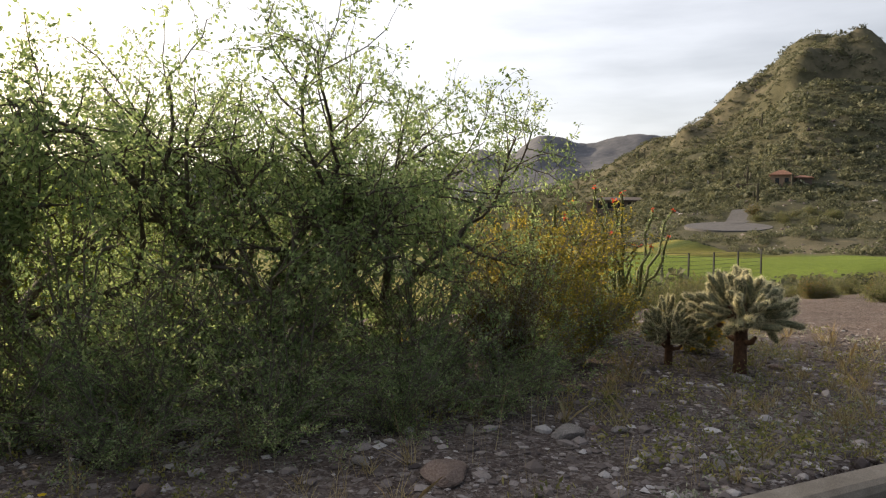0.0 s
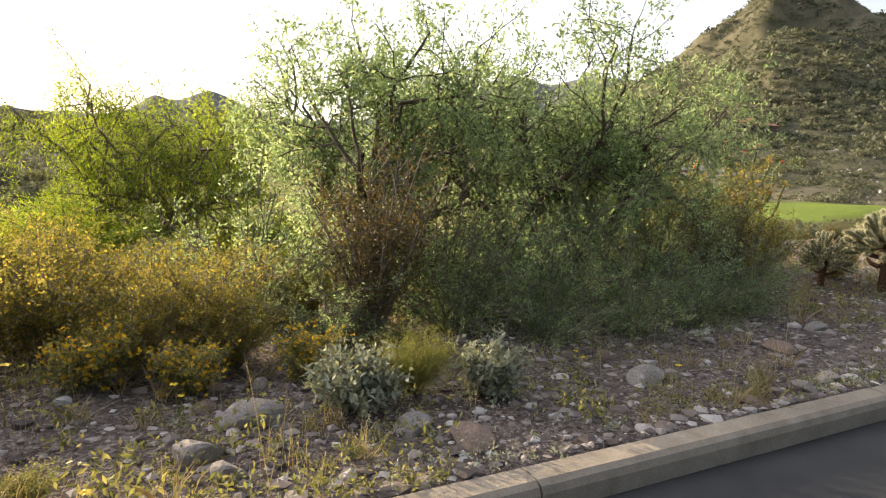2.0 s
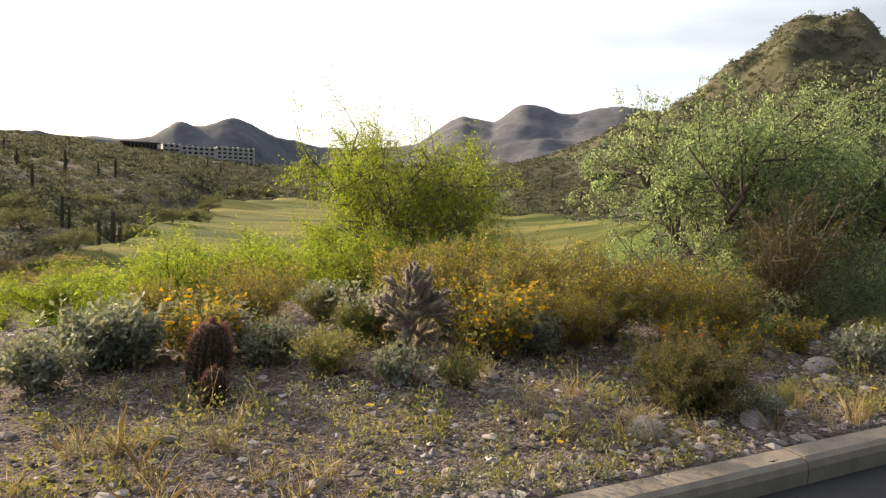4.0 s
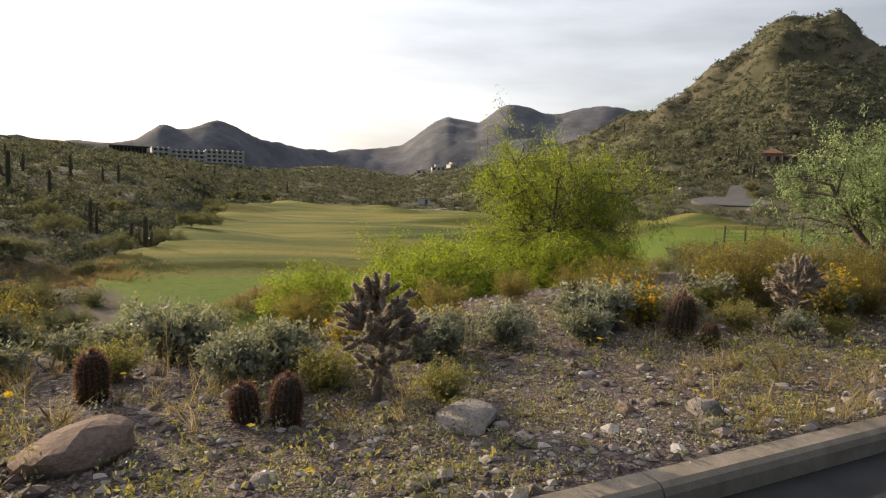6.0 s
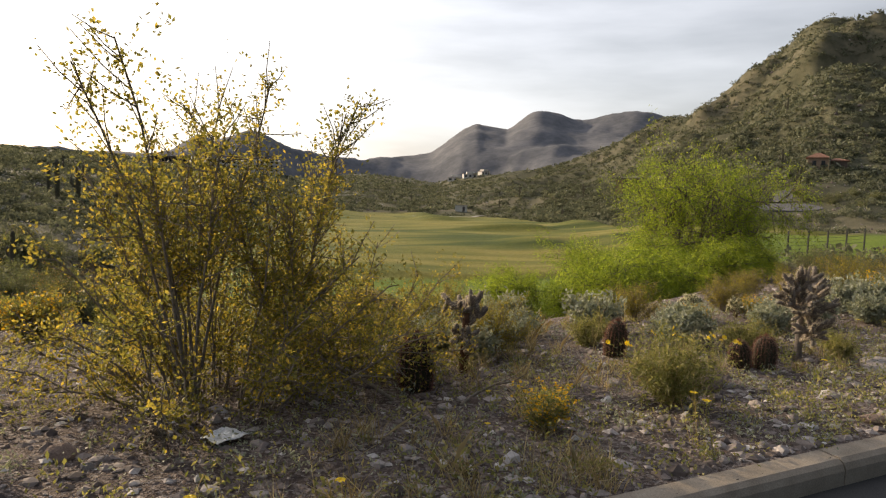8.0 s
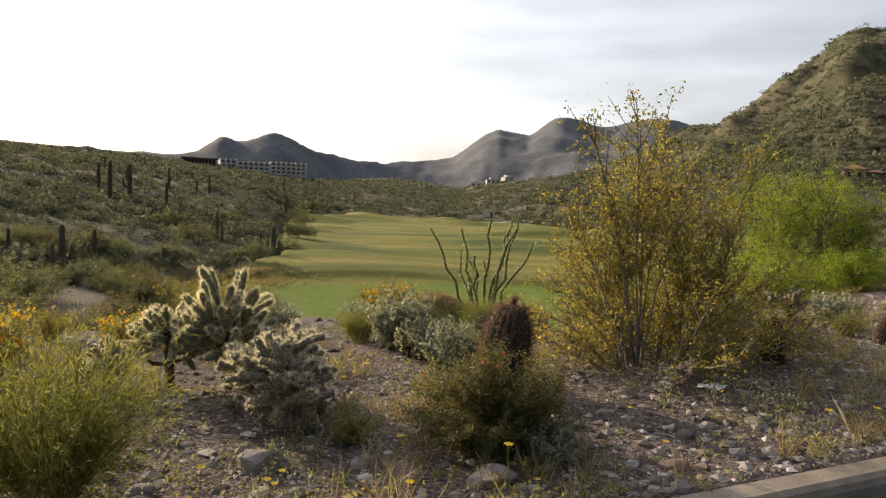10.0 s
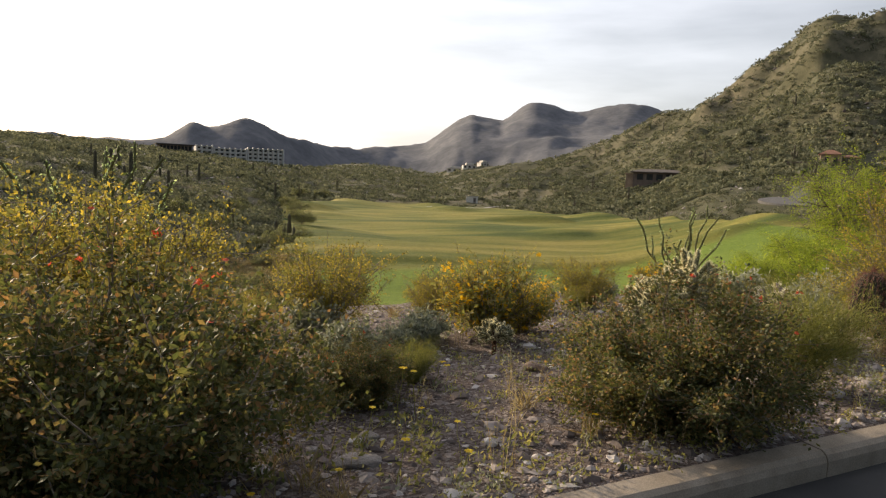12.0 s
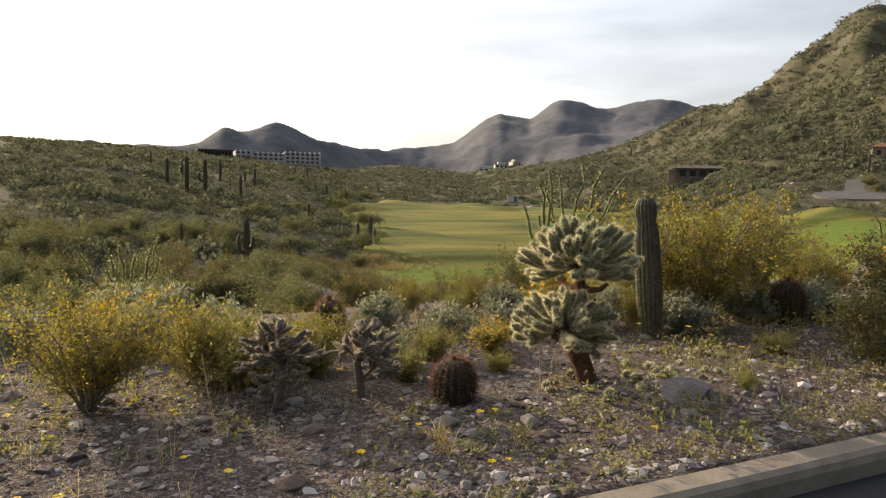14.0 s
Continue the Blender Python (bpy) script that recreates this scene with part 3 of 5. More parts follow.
def shrub_meshes(seed, h, w, stems, twigs_each, per_twig, leaf, bark, foliage, upright=0.5, stem_r=0.009, lo=0.25, names=("branchwork", "foliage"), jitter=0.02, along=0.5, twig_len=0.28, dome=False, root=0.0, nodes=0):
    """A many-stemmed shrub that fans out from the root."""
    rng = np.random.default_rng(seed)
    tubes, tw = [], []
    for k in range(stems):
        a, u = rng.uniform(0, 2 * np.pi), math.sqrt(rng.uniform(0.02, 1))
        tip = np.array([math.cos(a) * u * w / 2, math.sin(a) * u * w / 2, h * rng.uniform(0.55, 1.0) * (1 - 0.45 * u * u * (1 - upright))])
        if dome:
            tip[2] = h * math.sqrt(max(1 - 0.93 * u * u, 0.02)) * rng.uniform(0.45, 1.0)
        s = np.linspace(0, 1, 6)[:, None]
        bow = np.array([tip[0] * 0.35, tip[1] * 0.35, 0])
        P = tip * s + (bow * (s * s - s)) * 1.2 + np.array([0.03 * math.cos(a), 0.03 * math.sin(a), -0.03]) * (1 - s) + rng.normal(size=(6, 3)) * 0.02 * w * s * (1.0 - 0.4 * s) + np.array([tip[0], tip[1], 0]) * root * (1 - s)
        tubes.append(tube(P, np.linspace(stem_r, stem_r * 0.4, 6), 4))
        for q in range(twigs_each):
            i = rng.uniform(lo, 1.0) * 5
            b = min(int(i), 4)
            p0 = P[b] + (P[b + 1] - P[b]) * (i - b)
            dr = unit(unit(P[b + 1] - P[b]) + 0.85 * rng.normal(size=3) + np.array([0, 0, 0.25 * upright]))
            ln = h * twig_len * rng.uniform(0.4, 1.2)
            T = np.stack([p0, p0 + dr * ln * 0.5 + rng.normal(size=3) * 0.01, p0 + dr * ln + np.array([0, 0, 0.05 * ln])])
            tw.append(T)
            if q % 2 == 0:
                tubes.append(tube(T, [stem_r * 0.45, stem_r * 0.35, stem_r * 0.2], 3))
    C, W = along_twigs(rng, tw, per_twig, jitter, 0.1, nodes)
    C[:, 2] = np.maximum(C[:, 2], 0.015)
    Vl, Fl = leaves(rng, C, leaf[0], leaf[1], W * along)
    Vt, Ft = join(tubes)
    return [(names[0], np_mesh(names[0], Vt, Ft, bark, True)), (names[1], np_mesh(names[1], Vl, Fl, foliage))], tw


def blossoms(seed, tw, n, size, material, petals=6, top=True):
    """Small flowers at twig tips: rings of petals."""
    rng = np.random.default_rng(seed)
    tips = np.array([t[-1] for t in tw])
    if top:
        tips = tips[np.argsort(-tips[:, 2] - 0.3 * np.linalg.norm(tips[:, :2], axis=1))][: max(n * 2, 10)]
    C = tips[rng.integers(0, len(tips), n)] + rng.normal(size=(n, 3)) * size * 0.4
    N = unit(rng.normal(size=(n, 3)) * 0.6 + np.array([0, -0.2, 1.0]))
    A = unit(np.cross(N, rng.normal(size=(n, 3))))
    B = np.cross(N, A)
    V, m = [], 0
    for k in range(petals):
        a0, a1 = 2 * np.pi * (k - 0.42) / petals, 2 * np.pi * (k + 0.42) / petals
        mid = (a0 + a1) / 2
        V.append(np.stack([C, C + size * 0.38 * (A * math.cos(a0) + B * math.sin(a0)) + N * size * 0.12, C + size * 0.5 * (A * math.cos(mid) + B * math.sin(mid)) + N * size * 0.16,
                           C + size * 0.38 * (A * math.cos(a1) + B * math.sin(a1)) + N * size * 0.12], 1))
    V = np.concatenate(V, 0).reshape(-1, 3)
    return np_mesh("bloom", V, np.arange(len(V)).reshape(-1, 4), material)


low_mesq = [shrub_meshes(s, 1.95, 3.0, 36, 16, 11, (0.046, 0.021), M_TWIG, M_MESQUITE, 0.1, 0.014, 0.12, jitter=0.03, nodes=3, twig_len=0.2, dome=True)[0] for s in (13, 14)]
for (x, y, s, turn, v, flat) in ((3.9, 5.9, 0.85, 10, 0, 0.85), (2.6, 5.8, 0.85, 80, 1, 1.0), (0.4, 6.7, 0.95, 60, 0, 1.1), (1.1, 5.75, 0.95, 150, 0, 1.05), (-0.3, 5.75, 0.92, 220, 1, 1.05), (-2.0, 6.0, 0.85, 30, 1, 1.0), (4.7, 6.6, 0.7, 0, 1, 0.85),
                                 (3.3, 5.05, 0.55, 40, 1, 0.85), (2.2, 4.95, 0.6, 130, 0, 1.0), (1.2, 4.9, 0.62, 250, 1, 0.9), (0.3, 4.95, 0.6, 10, 0, 1.0), (-0.6, 5.0, 0.62, 90, 1, 0.9), (-1.6, 5.1, 0.55, 170, 0, 0.9),
                                 (2.7, 4.55, 0.42, 20, 1, 0.85), (1.8, 4.45, 0.45, 110, 0, 0.9), (0.9, 4.4, 0.47, 200, 1, 0.85), (0.0, 4.45, 0.45, 290, 0, 0.9), (0.9, 6.3, 0.8, 40, 1, 1.1), (2.2, 6.3, 0.8, 130, 0, 1.1)):
    plant("mesquite_bush", "dense mesquite bush with fine green leaves down to the ground", "bush", low_mesq[v], spot(x, y, s, turn, 0.03, flat), "mesquites")

# creosote bushes: h about 1.2, w about 1.6 at scale 1
creo = [shrub_meshes(s, 1.25, 1.7, 36, 22, 17, (0.03, 0.018), M_TWIG, M_CREOSOTE, 0.6, jitter=0.024, nodes=4)[0] for s in (31, 32)]
creo_tall = shrub_meshes(33, 2.5, 1.9, 9, 56, 15, (0.034, 0.02), M_TWIG, M_CREOSOTE, 0.8, 0.013, 0.42, twig_len=0.15, jitter=0.032, nodes=5)[0]
creo_wide = shrub_meshes(35, 1.85, 3.5, 50, 26, 14, (0.036, 0.021), M_TWIG, M_CREOSOTE, 0.4, 0.012, 0.2, twig_len=0.17, dome=True, root=0.3, jitter=0.032, nodes=4)[0]
creo_dry = shrub_meshes(34, 1.3, 1.1, 34, 16, 15, (0.026, 0.014), M_TWIG, M_BROWNISH, 0.8)[0]
CREO = "olive and yellow creosote bush with small leaves on gravel"
for (x, y, s, turn, v) in ((-27.3, 5.6, 1.25, 0, 0), (-26.3, 6.0, 1.15, 60, 1), (-22.9, 5.9, 0.72, 120, 1), (-32.6, 5.15, 0.5, 40, 1), (-31.7, 5.35, 0.42, 90, 0), (-32.1, 5.0, 0.36, 140, 1), (-33.3, 4.8, 0.66, 200, 0), (-5.3, 6.0, 0.85, 100, 1), (-6.9, 6.6, 0.65, 10, 0), (-3.9, 5.8, 0.7, 70, 0),
                           (-11.1, 6.9, 0.45, 130, 1), (-24.4, 6.4, 0.8, 310, 0), (-14.0, 7.0, 0.6, 90, 1), (5.2, 7.6, 1.5, 10, 0), (-20.4, 7.4, 0.6, 10, 0), (-2.7, 5.1, 0.75, 20, 0), (4.35, 5.7, 0.8, 33, 1), (-3.6, 5.3, 0.8, 250, 1), (-3.15, 4.75, 0.55, 60, 1), (-4.25, 5.0, 0.55, 140, 0), (-2.5, 4.75, 0.5, 200, 1), (-3.9, 6.4, 0.85, 300, 1), (-4.9, 6.6, 0.75, 20, 0)):
    plant("creosote_bush", CREO, "bush", creo[v], spot(x, y, s, turn), "creosote bushes")
plant("creosote_bush", "tall open creosote bush with leafy tops above bare stems", "bush", creo_tall, spot(-16.95, 4.85, 1.0, 15), "creosote bushes")
plant("creosote_bush", "tall open creosote bush with leafy tops above bare stems", "bush", creo_tall, spot(-16.25, 5.0, 0.9, 130), "creosote bushes")
plant("creosote_bush", "broad spreading creosote bush with yellowish leaves", "bush", creo_wide, spot(-16.8, 4.85, 0.88, 70), "creosote bushes")
plant("creosote_bush", "broad spreading creosote bush with yellowish leaves", "bush", creo_wide, spot(-15.5, 5.6, 0.72, 200), "creosote bushes")
plant("creosote_bush", "brownish half-dry creosote bush among the mesquites", "bush", creo_dry, spot(-1.35, 5.0, 1.25, 0), "creosote bushes")
plant("creosote_bush", "brownish half-dry creosote bush among the mesquites", "bush", creo_dry, spot(3.2, 5.3, 0.9, 80), "creosote bushes")

# dark shrubs with red flowers
dark = []
for s in (41, 42):
    ms, tw = shrub_meshes(s, 1.0, 1.5, 56, 30, 46, (0.023, 0.014), M_TWIG, M_DARKLEAF, 0.35, 0.007, 0.15, twig_len=0.24, dome=True)
    dark.append(ms + [("bloom", blossoms(s, tw, 26, 0.024, M_RED))])
for (x, y, s, turn, v, flat) in ((-26.5, 3.25, 1.45, 0, 0, 0.95), (-23.1, 3.15, 1.22, 100, 1, 0.85), (-19.2, 3.6, 0.8, 30, 1, 0.85), (-4.5, 3.4, 0.6, 200, 0, 1.05), (-24.85, 4.3, 0.56, 20, 0, 0.9)):
    plant("flowering_shrub", "dense dark green shrub with scattered red flowers", "shrub", dark[v], spot(x, y, s, turn, 0.02, flat), "red-flowered shrubs")

# brittlebush: grey leaves, some with yellow flowers on stalks
grey = [shrub_meshes(s, 0.42, 0.6, 34, 9, 7, (0.055, 0.026), M_TWIG, M_GREYLEAF, 0.5, 0.005, 0.3, twig_len=0.3)[0] for s in (51, 52)]
flowering = []
for s in (53, 54):
    ms, tw = shrub_meshes(s, 0.62, 0.85, 44, 10, 6, (0.05, 0.022), M_TWIG, M_HERB, 0.6, 0.005, 0.25)
    flowering.append(ms + [("bloom", blossoms(s, tw, 480, 0.042, M_YELLOW, 6))])
GREYS = ((-2.05, 3.6, 0.95, 0), (-1.15, 3.6, 0.95, 50), (-30.2, 5.9, 0.9, 100), (-29.5, 5.9, 0.85, 10), (-32.2, 5.7, 1.0, 70), (-31.0, 5.3, 0.6, 30), (-6.3, 4.55, 0.7, 60), (-4.6, 5.1, 0.9, 20), (-12.2, 5.1, 0.9, 10), (-10.6, 5.3, 0.9, 40),
         (-9.5, 5.5, 1.0, 80), (-8.3, 5.6, 0.9, 140), (-7.0, 5.5, 0.9, 190), (-14.4, 5.4, 0.9, 15), (-24.6, 5.2, 0.9, 33), (-23.8, 5.6, 0.8, 77), (-19.0, 3.2, 0.6, 20), (-4.3, 3.0, 0.55, 99), (-28.5, 5.8, 0.9, 5), (-25.6, 5.2, 0.8, 61), (-18.7, 5.6, 0.9, 12))
for i, (x, y, s, turn) in enumerate(GREYS):
    plant("brittlebush", "low grey-leaved brittlebush on gravel", "shrub", grey[i % 2], spot(x, y, s, turn), "brittlebushes")
for i, (x, y, s, turn) in enumerate(((-5.2, 5.1, 1.15, 0), (-4.6, 5.4, 0.9, 40), (-5.9, 5.8, 0.6, 80), (-2.9, 4.3, 0.62, 10), (-2.15, 4.2, 0.6, 77), (-3.4, 4.5, 0.7, 120), (-9.9, 6.0, 0.5, 55), (-8.0, 6.0, 0.55, 20), (-11.0, 5.9, 0.5, 140), (-28.6, 6.2, 1.05, 200), (-22.9, 5.75, 1.25, 120), (-22.3, 6.1, 1.0, 40), (-7.1, 5.9, 0.5, 20), (-30.1, 5.2, 0.5, 90), (-15.0, 3.5, 0.5, 0), (5.9, 5.6, 0.9, 10))):
    plant("flowering_brittlebush", "yellow-flowered brittlebush with green-grey leaves", "shrub", flowering[i % 2], spot(x, y, s, turn), "yellow-flowered bushes")


herb_shrub = [shrub_meshes(s, 0.5, 0.8, 46, 10, 9, (0.034, 0.016), M_STRAW, M_HERB, 0.55, 0.004, 0.2, jitter=0.018, twig_len=0.32)[0] for s in (64, 65)]
for i, (x, y, s, turn) in enumerate(((-32.3, 4.85, 0.95, 0), (-31.75, 5.15, 0.85, 70), (-31.15, 4.7, 0.55, 130), (-30.7, 5.2, 0.6, 30), (-30.3, 4.75, 0.35, 10), (-26.2, 4.35, 0.5, 80), (-27.6, 4.3, 0.45, 20), (-20.0, 3.95, 0.5, 10), (-13.0, 5.5, 0.7, 40), (-10.9, 4.2, 0.6, 100), (-11.6, 4.75, 0.7, 10), (-6.7, 4.95, 0.75, 60), (-5.9, 4.3, 0.5, 10), (-4.1, 3.05, 0.4, 0), (-3.7, 3.2, 0.38, 50), (-28.9, 3.5, 0.3, 0))):
    plant("verge_shrub", "small pale green leafy shrub on gravel", "shrub", herb_shrub[i % 2], spot(x, y, s, turn), "pale green shrubs")

ms, tw = shrub_meshes(63, 0.5, 0.7, 60, 8, 12, (0.05, 0.009), M_STRAW, M_HERB, 0.7, 0.003, 0.2, twig_len=0.35)
plant("grassy_bush", "yellow-green grassy bush with a few yellow flowers on gravel", "bush", ms + [("bloom", blossoms(63, tw, 16, 0.04, M_MARIGOLD))], spot(-13.85, 3.55, 1.0, 0))
broom = shrub_meshes(61, 0.85, 1.1, 150, 10, 9, (0.045, 0.0055), M_BROOM, M_BROOM, 0.65, 0.003, 0.3, ("branchwork", "twiggery"), 0.012, 2.6, 0.3)[0]
for (x, y, s, turn) in ((-21.57, 3.35, 1.0, 0), (-1.6, 3.75, 0.5, 0), (-24.3, 4.6, 0.4, 70)):
    plant("broom_shrub", "upright green broom-like shrub with thin bare stems", "shrub", broom, spot(x, y, s, turn), "broom shrubs")


def ribbed(h, r, ribs, depth, rows, top_flat=0.5):
    """A ribbed cactus column with a domed top; gives V, F and the rib crests."""
    seg = ribs * 4
    s = np.linspace(0, 1, rows)
    prof = np.where(s < top_flat, 0.9 + 0.1 * np.sin(s / top_flat * np.pi / 2), np.sqrt(np.clip(1 - ((s - top_flat) / (1 - top_flat)) ** 2, 0.0004, 1)))
    a = np.arange(seg) * 2 * np.pi / seg
    wave = 1 - depth * (0.5 - 0.5 * np.cos(a * ribs))
    R = r * prof[:, None] * wave[None]
    V = np.stack([R * np.cos(a), R * np.sin(a), np.repeat((s * h)[:, None], seg, 1)], -1)
    i = np.arange(rows - 1)[:, None] * seg
    j = np.arange(seg)[None]
    k = (j + 1) % seg
    F = np.stack([i + j, i + k, i + seg + k, i + seg + j], -1).reshape(-1, 4)
    crest = V[:, ::4]
    nrm = np.stack([np.cos(a[::4])[None] * np.ones((rows, 1)), np.sin(a[::4])[None] * np.ones((rows, 1)), (s[:, None] ** 3) * np.ones((1, ribs)) * 1.2], -1)
    return V.reshape(-1, 3), F, crest.reshape(-1, 3), unit(nrm).reshape(-1, 3)


def barrel_meshes(seed, h, r):
    rng = np.random.default_rng(seed)
    V, F, C, N = ribbed(h, r, 18, 0.16, 18, 0.55)
    Cs, Ns = np.repeat(C, 11, 0) + rng.normal(size=(len(C) * 11, 3)) * 0.006, np.repeat(N, 11, 0)
    Vs, Fs = spikes(rng, Cs, Ns, 0.055, 0.0042, 0.75)
    return [("body", np_mesh("body", V, F, M_BARREL, True)), ("spine_fleece", np_mesh("spine_fleece", Vs, Fs, M_REDSPINE))]


barrel = barrel_meshes(71, 0.5, 0.17)
for (x, y, s, turn, flat, tilt) in ((-31.0, 4.15, 0.9, 0, 0.72, 0), (-31.4, 5.9, 0.85, 30, 1.15, 0), (-26.3, 5.2, 1.05, 60, 1.05, 3), (-18.57, 4.6, 1.1, 10, 1.32, 9), (-15.3, 4.75, 0.75, 40, 1.25, 0), (-12.32, 4.2, 0.52, 0, 1.05, -8),
                                   (-12.1, 4.13, 0.58, 20, 1.15, 4), (-13.15, 4.95, 0.58, 80, 1.3, -8), (-7.6, 5.0, 0.85, 0, 1.15, 6), (-7.6, 4.6, 0.5, 0, 1.1, 0)):
    plant("barrel_cactus", "ribbed barrel cactus covered in reddish spines on gravel", "cactus", barrel,
          pose(x, y, on_ground(x, y, 0.03), 0, tilt, turn) @ Matrix.Diagonal((s, s, s * flat, 1)), "barrel cacti")


def saguaro_meshes(seed, h, r, arms=(), spine=True):
    rng = np.random.default_rng(seed)
    V, F, C, N = ribbed(h, r, 16, 0.2, 34, 0.9)
    w = 1 - 0.18 * ss((0.35 * h - V[:, 2]) / (0.35 * h)) - 0.17 * np.exp(-((V[:, 2] - 0.82 * h) / (0.04 * h)) ** 2)
    V[:, :2] *= (w * (1 - 0.2 * ss((V[:, 2] / h - 0.4) / 0.6)))[:, None]
    out = [("column", np_mesh("column", V, F, M_CACTUS, True))]
    for (a, z0, up, rr) in arms:
        e = np.array([math.cos(radians(a)), math.sin(radians(a)), 0])
        P = np.array([e * 0, e * r * 2.0 + np.array([0, 0, 0.1 * up]), e * r * 2.7 + np.array([0, 0, 0.35 * up]), e * r * 2.8 + np.array([0, 0, 0.7 * up]), e * r * 2.8 + np.array([0, 0, up]), e * r * 2.8 + np.array([0, 0, up * 1.02])]) + np.array([0, 0, z0])
        Va, Fa = tube(P, [rr * 0.8, rr * 0.9, rr, rr, rr * 0.75, rr * 0.1], 12)
        out.append(("arm", np_mesh("arm", Va, Fa, M_CACTUS, True)))
    if spine:
        C[:, :2] *= (0.95 * (1 - 0.2 * ss((C[:, 2] / h - 0.4) / 0.6)))[:, None]
        Cs, Ns = np.repeat(C, 5, 0), np.repeat(N, 5, 0)
        Cs = Cs + rng.normal(size=Cs.shape) * np.array([0.003, 0.003, 0.015])
        Vs, Fs = spikes(rng, Cs, Ns, 0.03, 0.0035, 0.8)
        out.append(("spine_fleece", np_mesh("spine_fleece", Vs, Fs, M_GREYSPINE)))
    return out


plant("saguaro", "young armless ribbed saguaro leaning slightly on gravel", "cactus", saguaro_meshes(81, 1.52, 0.135), pose(-28.2, 5.27, on_ground(-28.2, 5.27, 0.06), 0, -6.8, 0), "saguaros")


def cholla_meshes(seed, h, w, joints, jl, jr, dense, skin, spine, trunk, spine_len=0.022, wild=0.5, outward=0.7, low=False):
    """Jointed cholla: a trunk, forking arms and a crown of short spiny joints."""
    rng = np.random.default_rng(seed)
    tubes, body, Sc, Sn = [], [], [], []
    P = np.array([(0, 0, -0.03), (0.01, 0, h * 0.2), (0.03, 0.01, h * 0.42), (0.02, 0, h * 0.55)])
    tubes.append(tube(P, [jr * 2.1, jr * 1.9, jr * 1.6, jr * 1.3], 8))
    tips = [(P[-1], np.array([0, 0, 1.0])), (P[2], np.array([0.5, 0.3, 0.6])), (P[2], np.array([-0.6, -0.1, 0.5])), (P[1], np.array([-0.5, -0.5, 0.5]))]

    if low:
        P = P * np.array([1, 1, 0.3])
        tubes = [tube(P, [jr * 2.1, jr * 1.9, jr * 1.6, jr * 1.3], 8)]
        tips = [(P[2], np.array([math.cos(a), math.sin(a), 0.75])) for a in np.arange(7) * 2 * np.pi / 7]

    def joint(p, d, ln, rad):
        d = unit(d)
        s = np.array([0, 0.12, 0.5, 0.88, 1.0])
        Q = p + d[None] * (s * ln)[:, None] + rng.normal(size=(5, 3)) * 0.004
        body.append(tube(Q, rad * np.array([0.55, 0.95, 1.05, 0.9, 0.15]), 7))
        n = int(dense * ln / jl)
        u, a = rng.uniform(0.02, 1.04, n), rng.uniform(0, 2 * np.pi, n)
        e1 = unit(np.cross(d, np.array([0.3, 0.8, 0.51])))
        e2 = np.cross(d, e1)
        out = e1 * np.cos(a)[:, None] + e2 * np.sin(a)[:, None]
        rr = rad * np.sqrt(np.clip(1 - np.clip((u - 0.8) / 0.25, 0, 1) ** 2, 0.05, 1))
        Sc.append(p + d * (u * ln)[:, None] + out * rr[:, None] * 0.9)
        Sn.append(out + d * (0.25 + 1.2 * np.clip(u - 0.85, 0, 1) * 4)[:, None])
        return p + d * ln, d
    front = tips
    count = 0
    while count < joints:
        nxt = []
        for p, d in front:
            for _ in range(int(rng.integers(2, 5))):
                if count >= joints:
                    break
                nd = unit(d * 0.8 + rng.normal(size=3) * wild + np.array([p[0], p[1], 0]) / w * outward + np.array([0, 0, 0.22]))
                q = p + nd * jl * 0.9
                if q[2] < 0.1 * h or q[2] > h or np.hypot(q[0], q[1]) > w / 2:
                    nd = unit(nd * np.array([0.3, 0.3, 1.0 if q[2] < 0.5 * h else -0.3]) + rng.normal(size=3) * 0.3)
                nxt.append(joint(p, nd, jl * rng.uniform(0.7, 1.25), jr * rng.uniform(0.85, 1.15)))
                count += 1
        front = nxt if nxt else tips
        if len(front) > joints // 3:
            idx = rng.permutation(len(front))[: joints // 3]
            front = [front[i] for i in idx]
    Vb, Fb = join(body)
    Vs, Fs = spikes(rng, np.concatenate(Sc), unit(np.concatenate(Sn)), spine_len, 0.0022, 0.4)
    Vt, Ft = join(tubes)
    return [("trunk", np_mesh("trunk", Vt, Ft, trunk, True)), ("crown", np_mesh("crown", Vb, Fb, skin, True)), ("spine_fleece", np_mesh("spine_fleece", Vs, Fs, spine))]


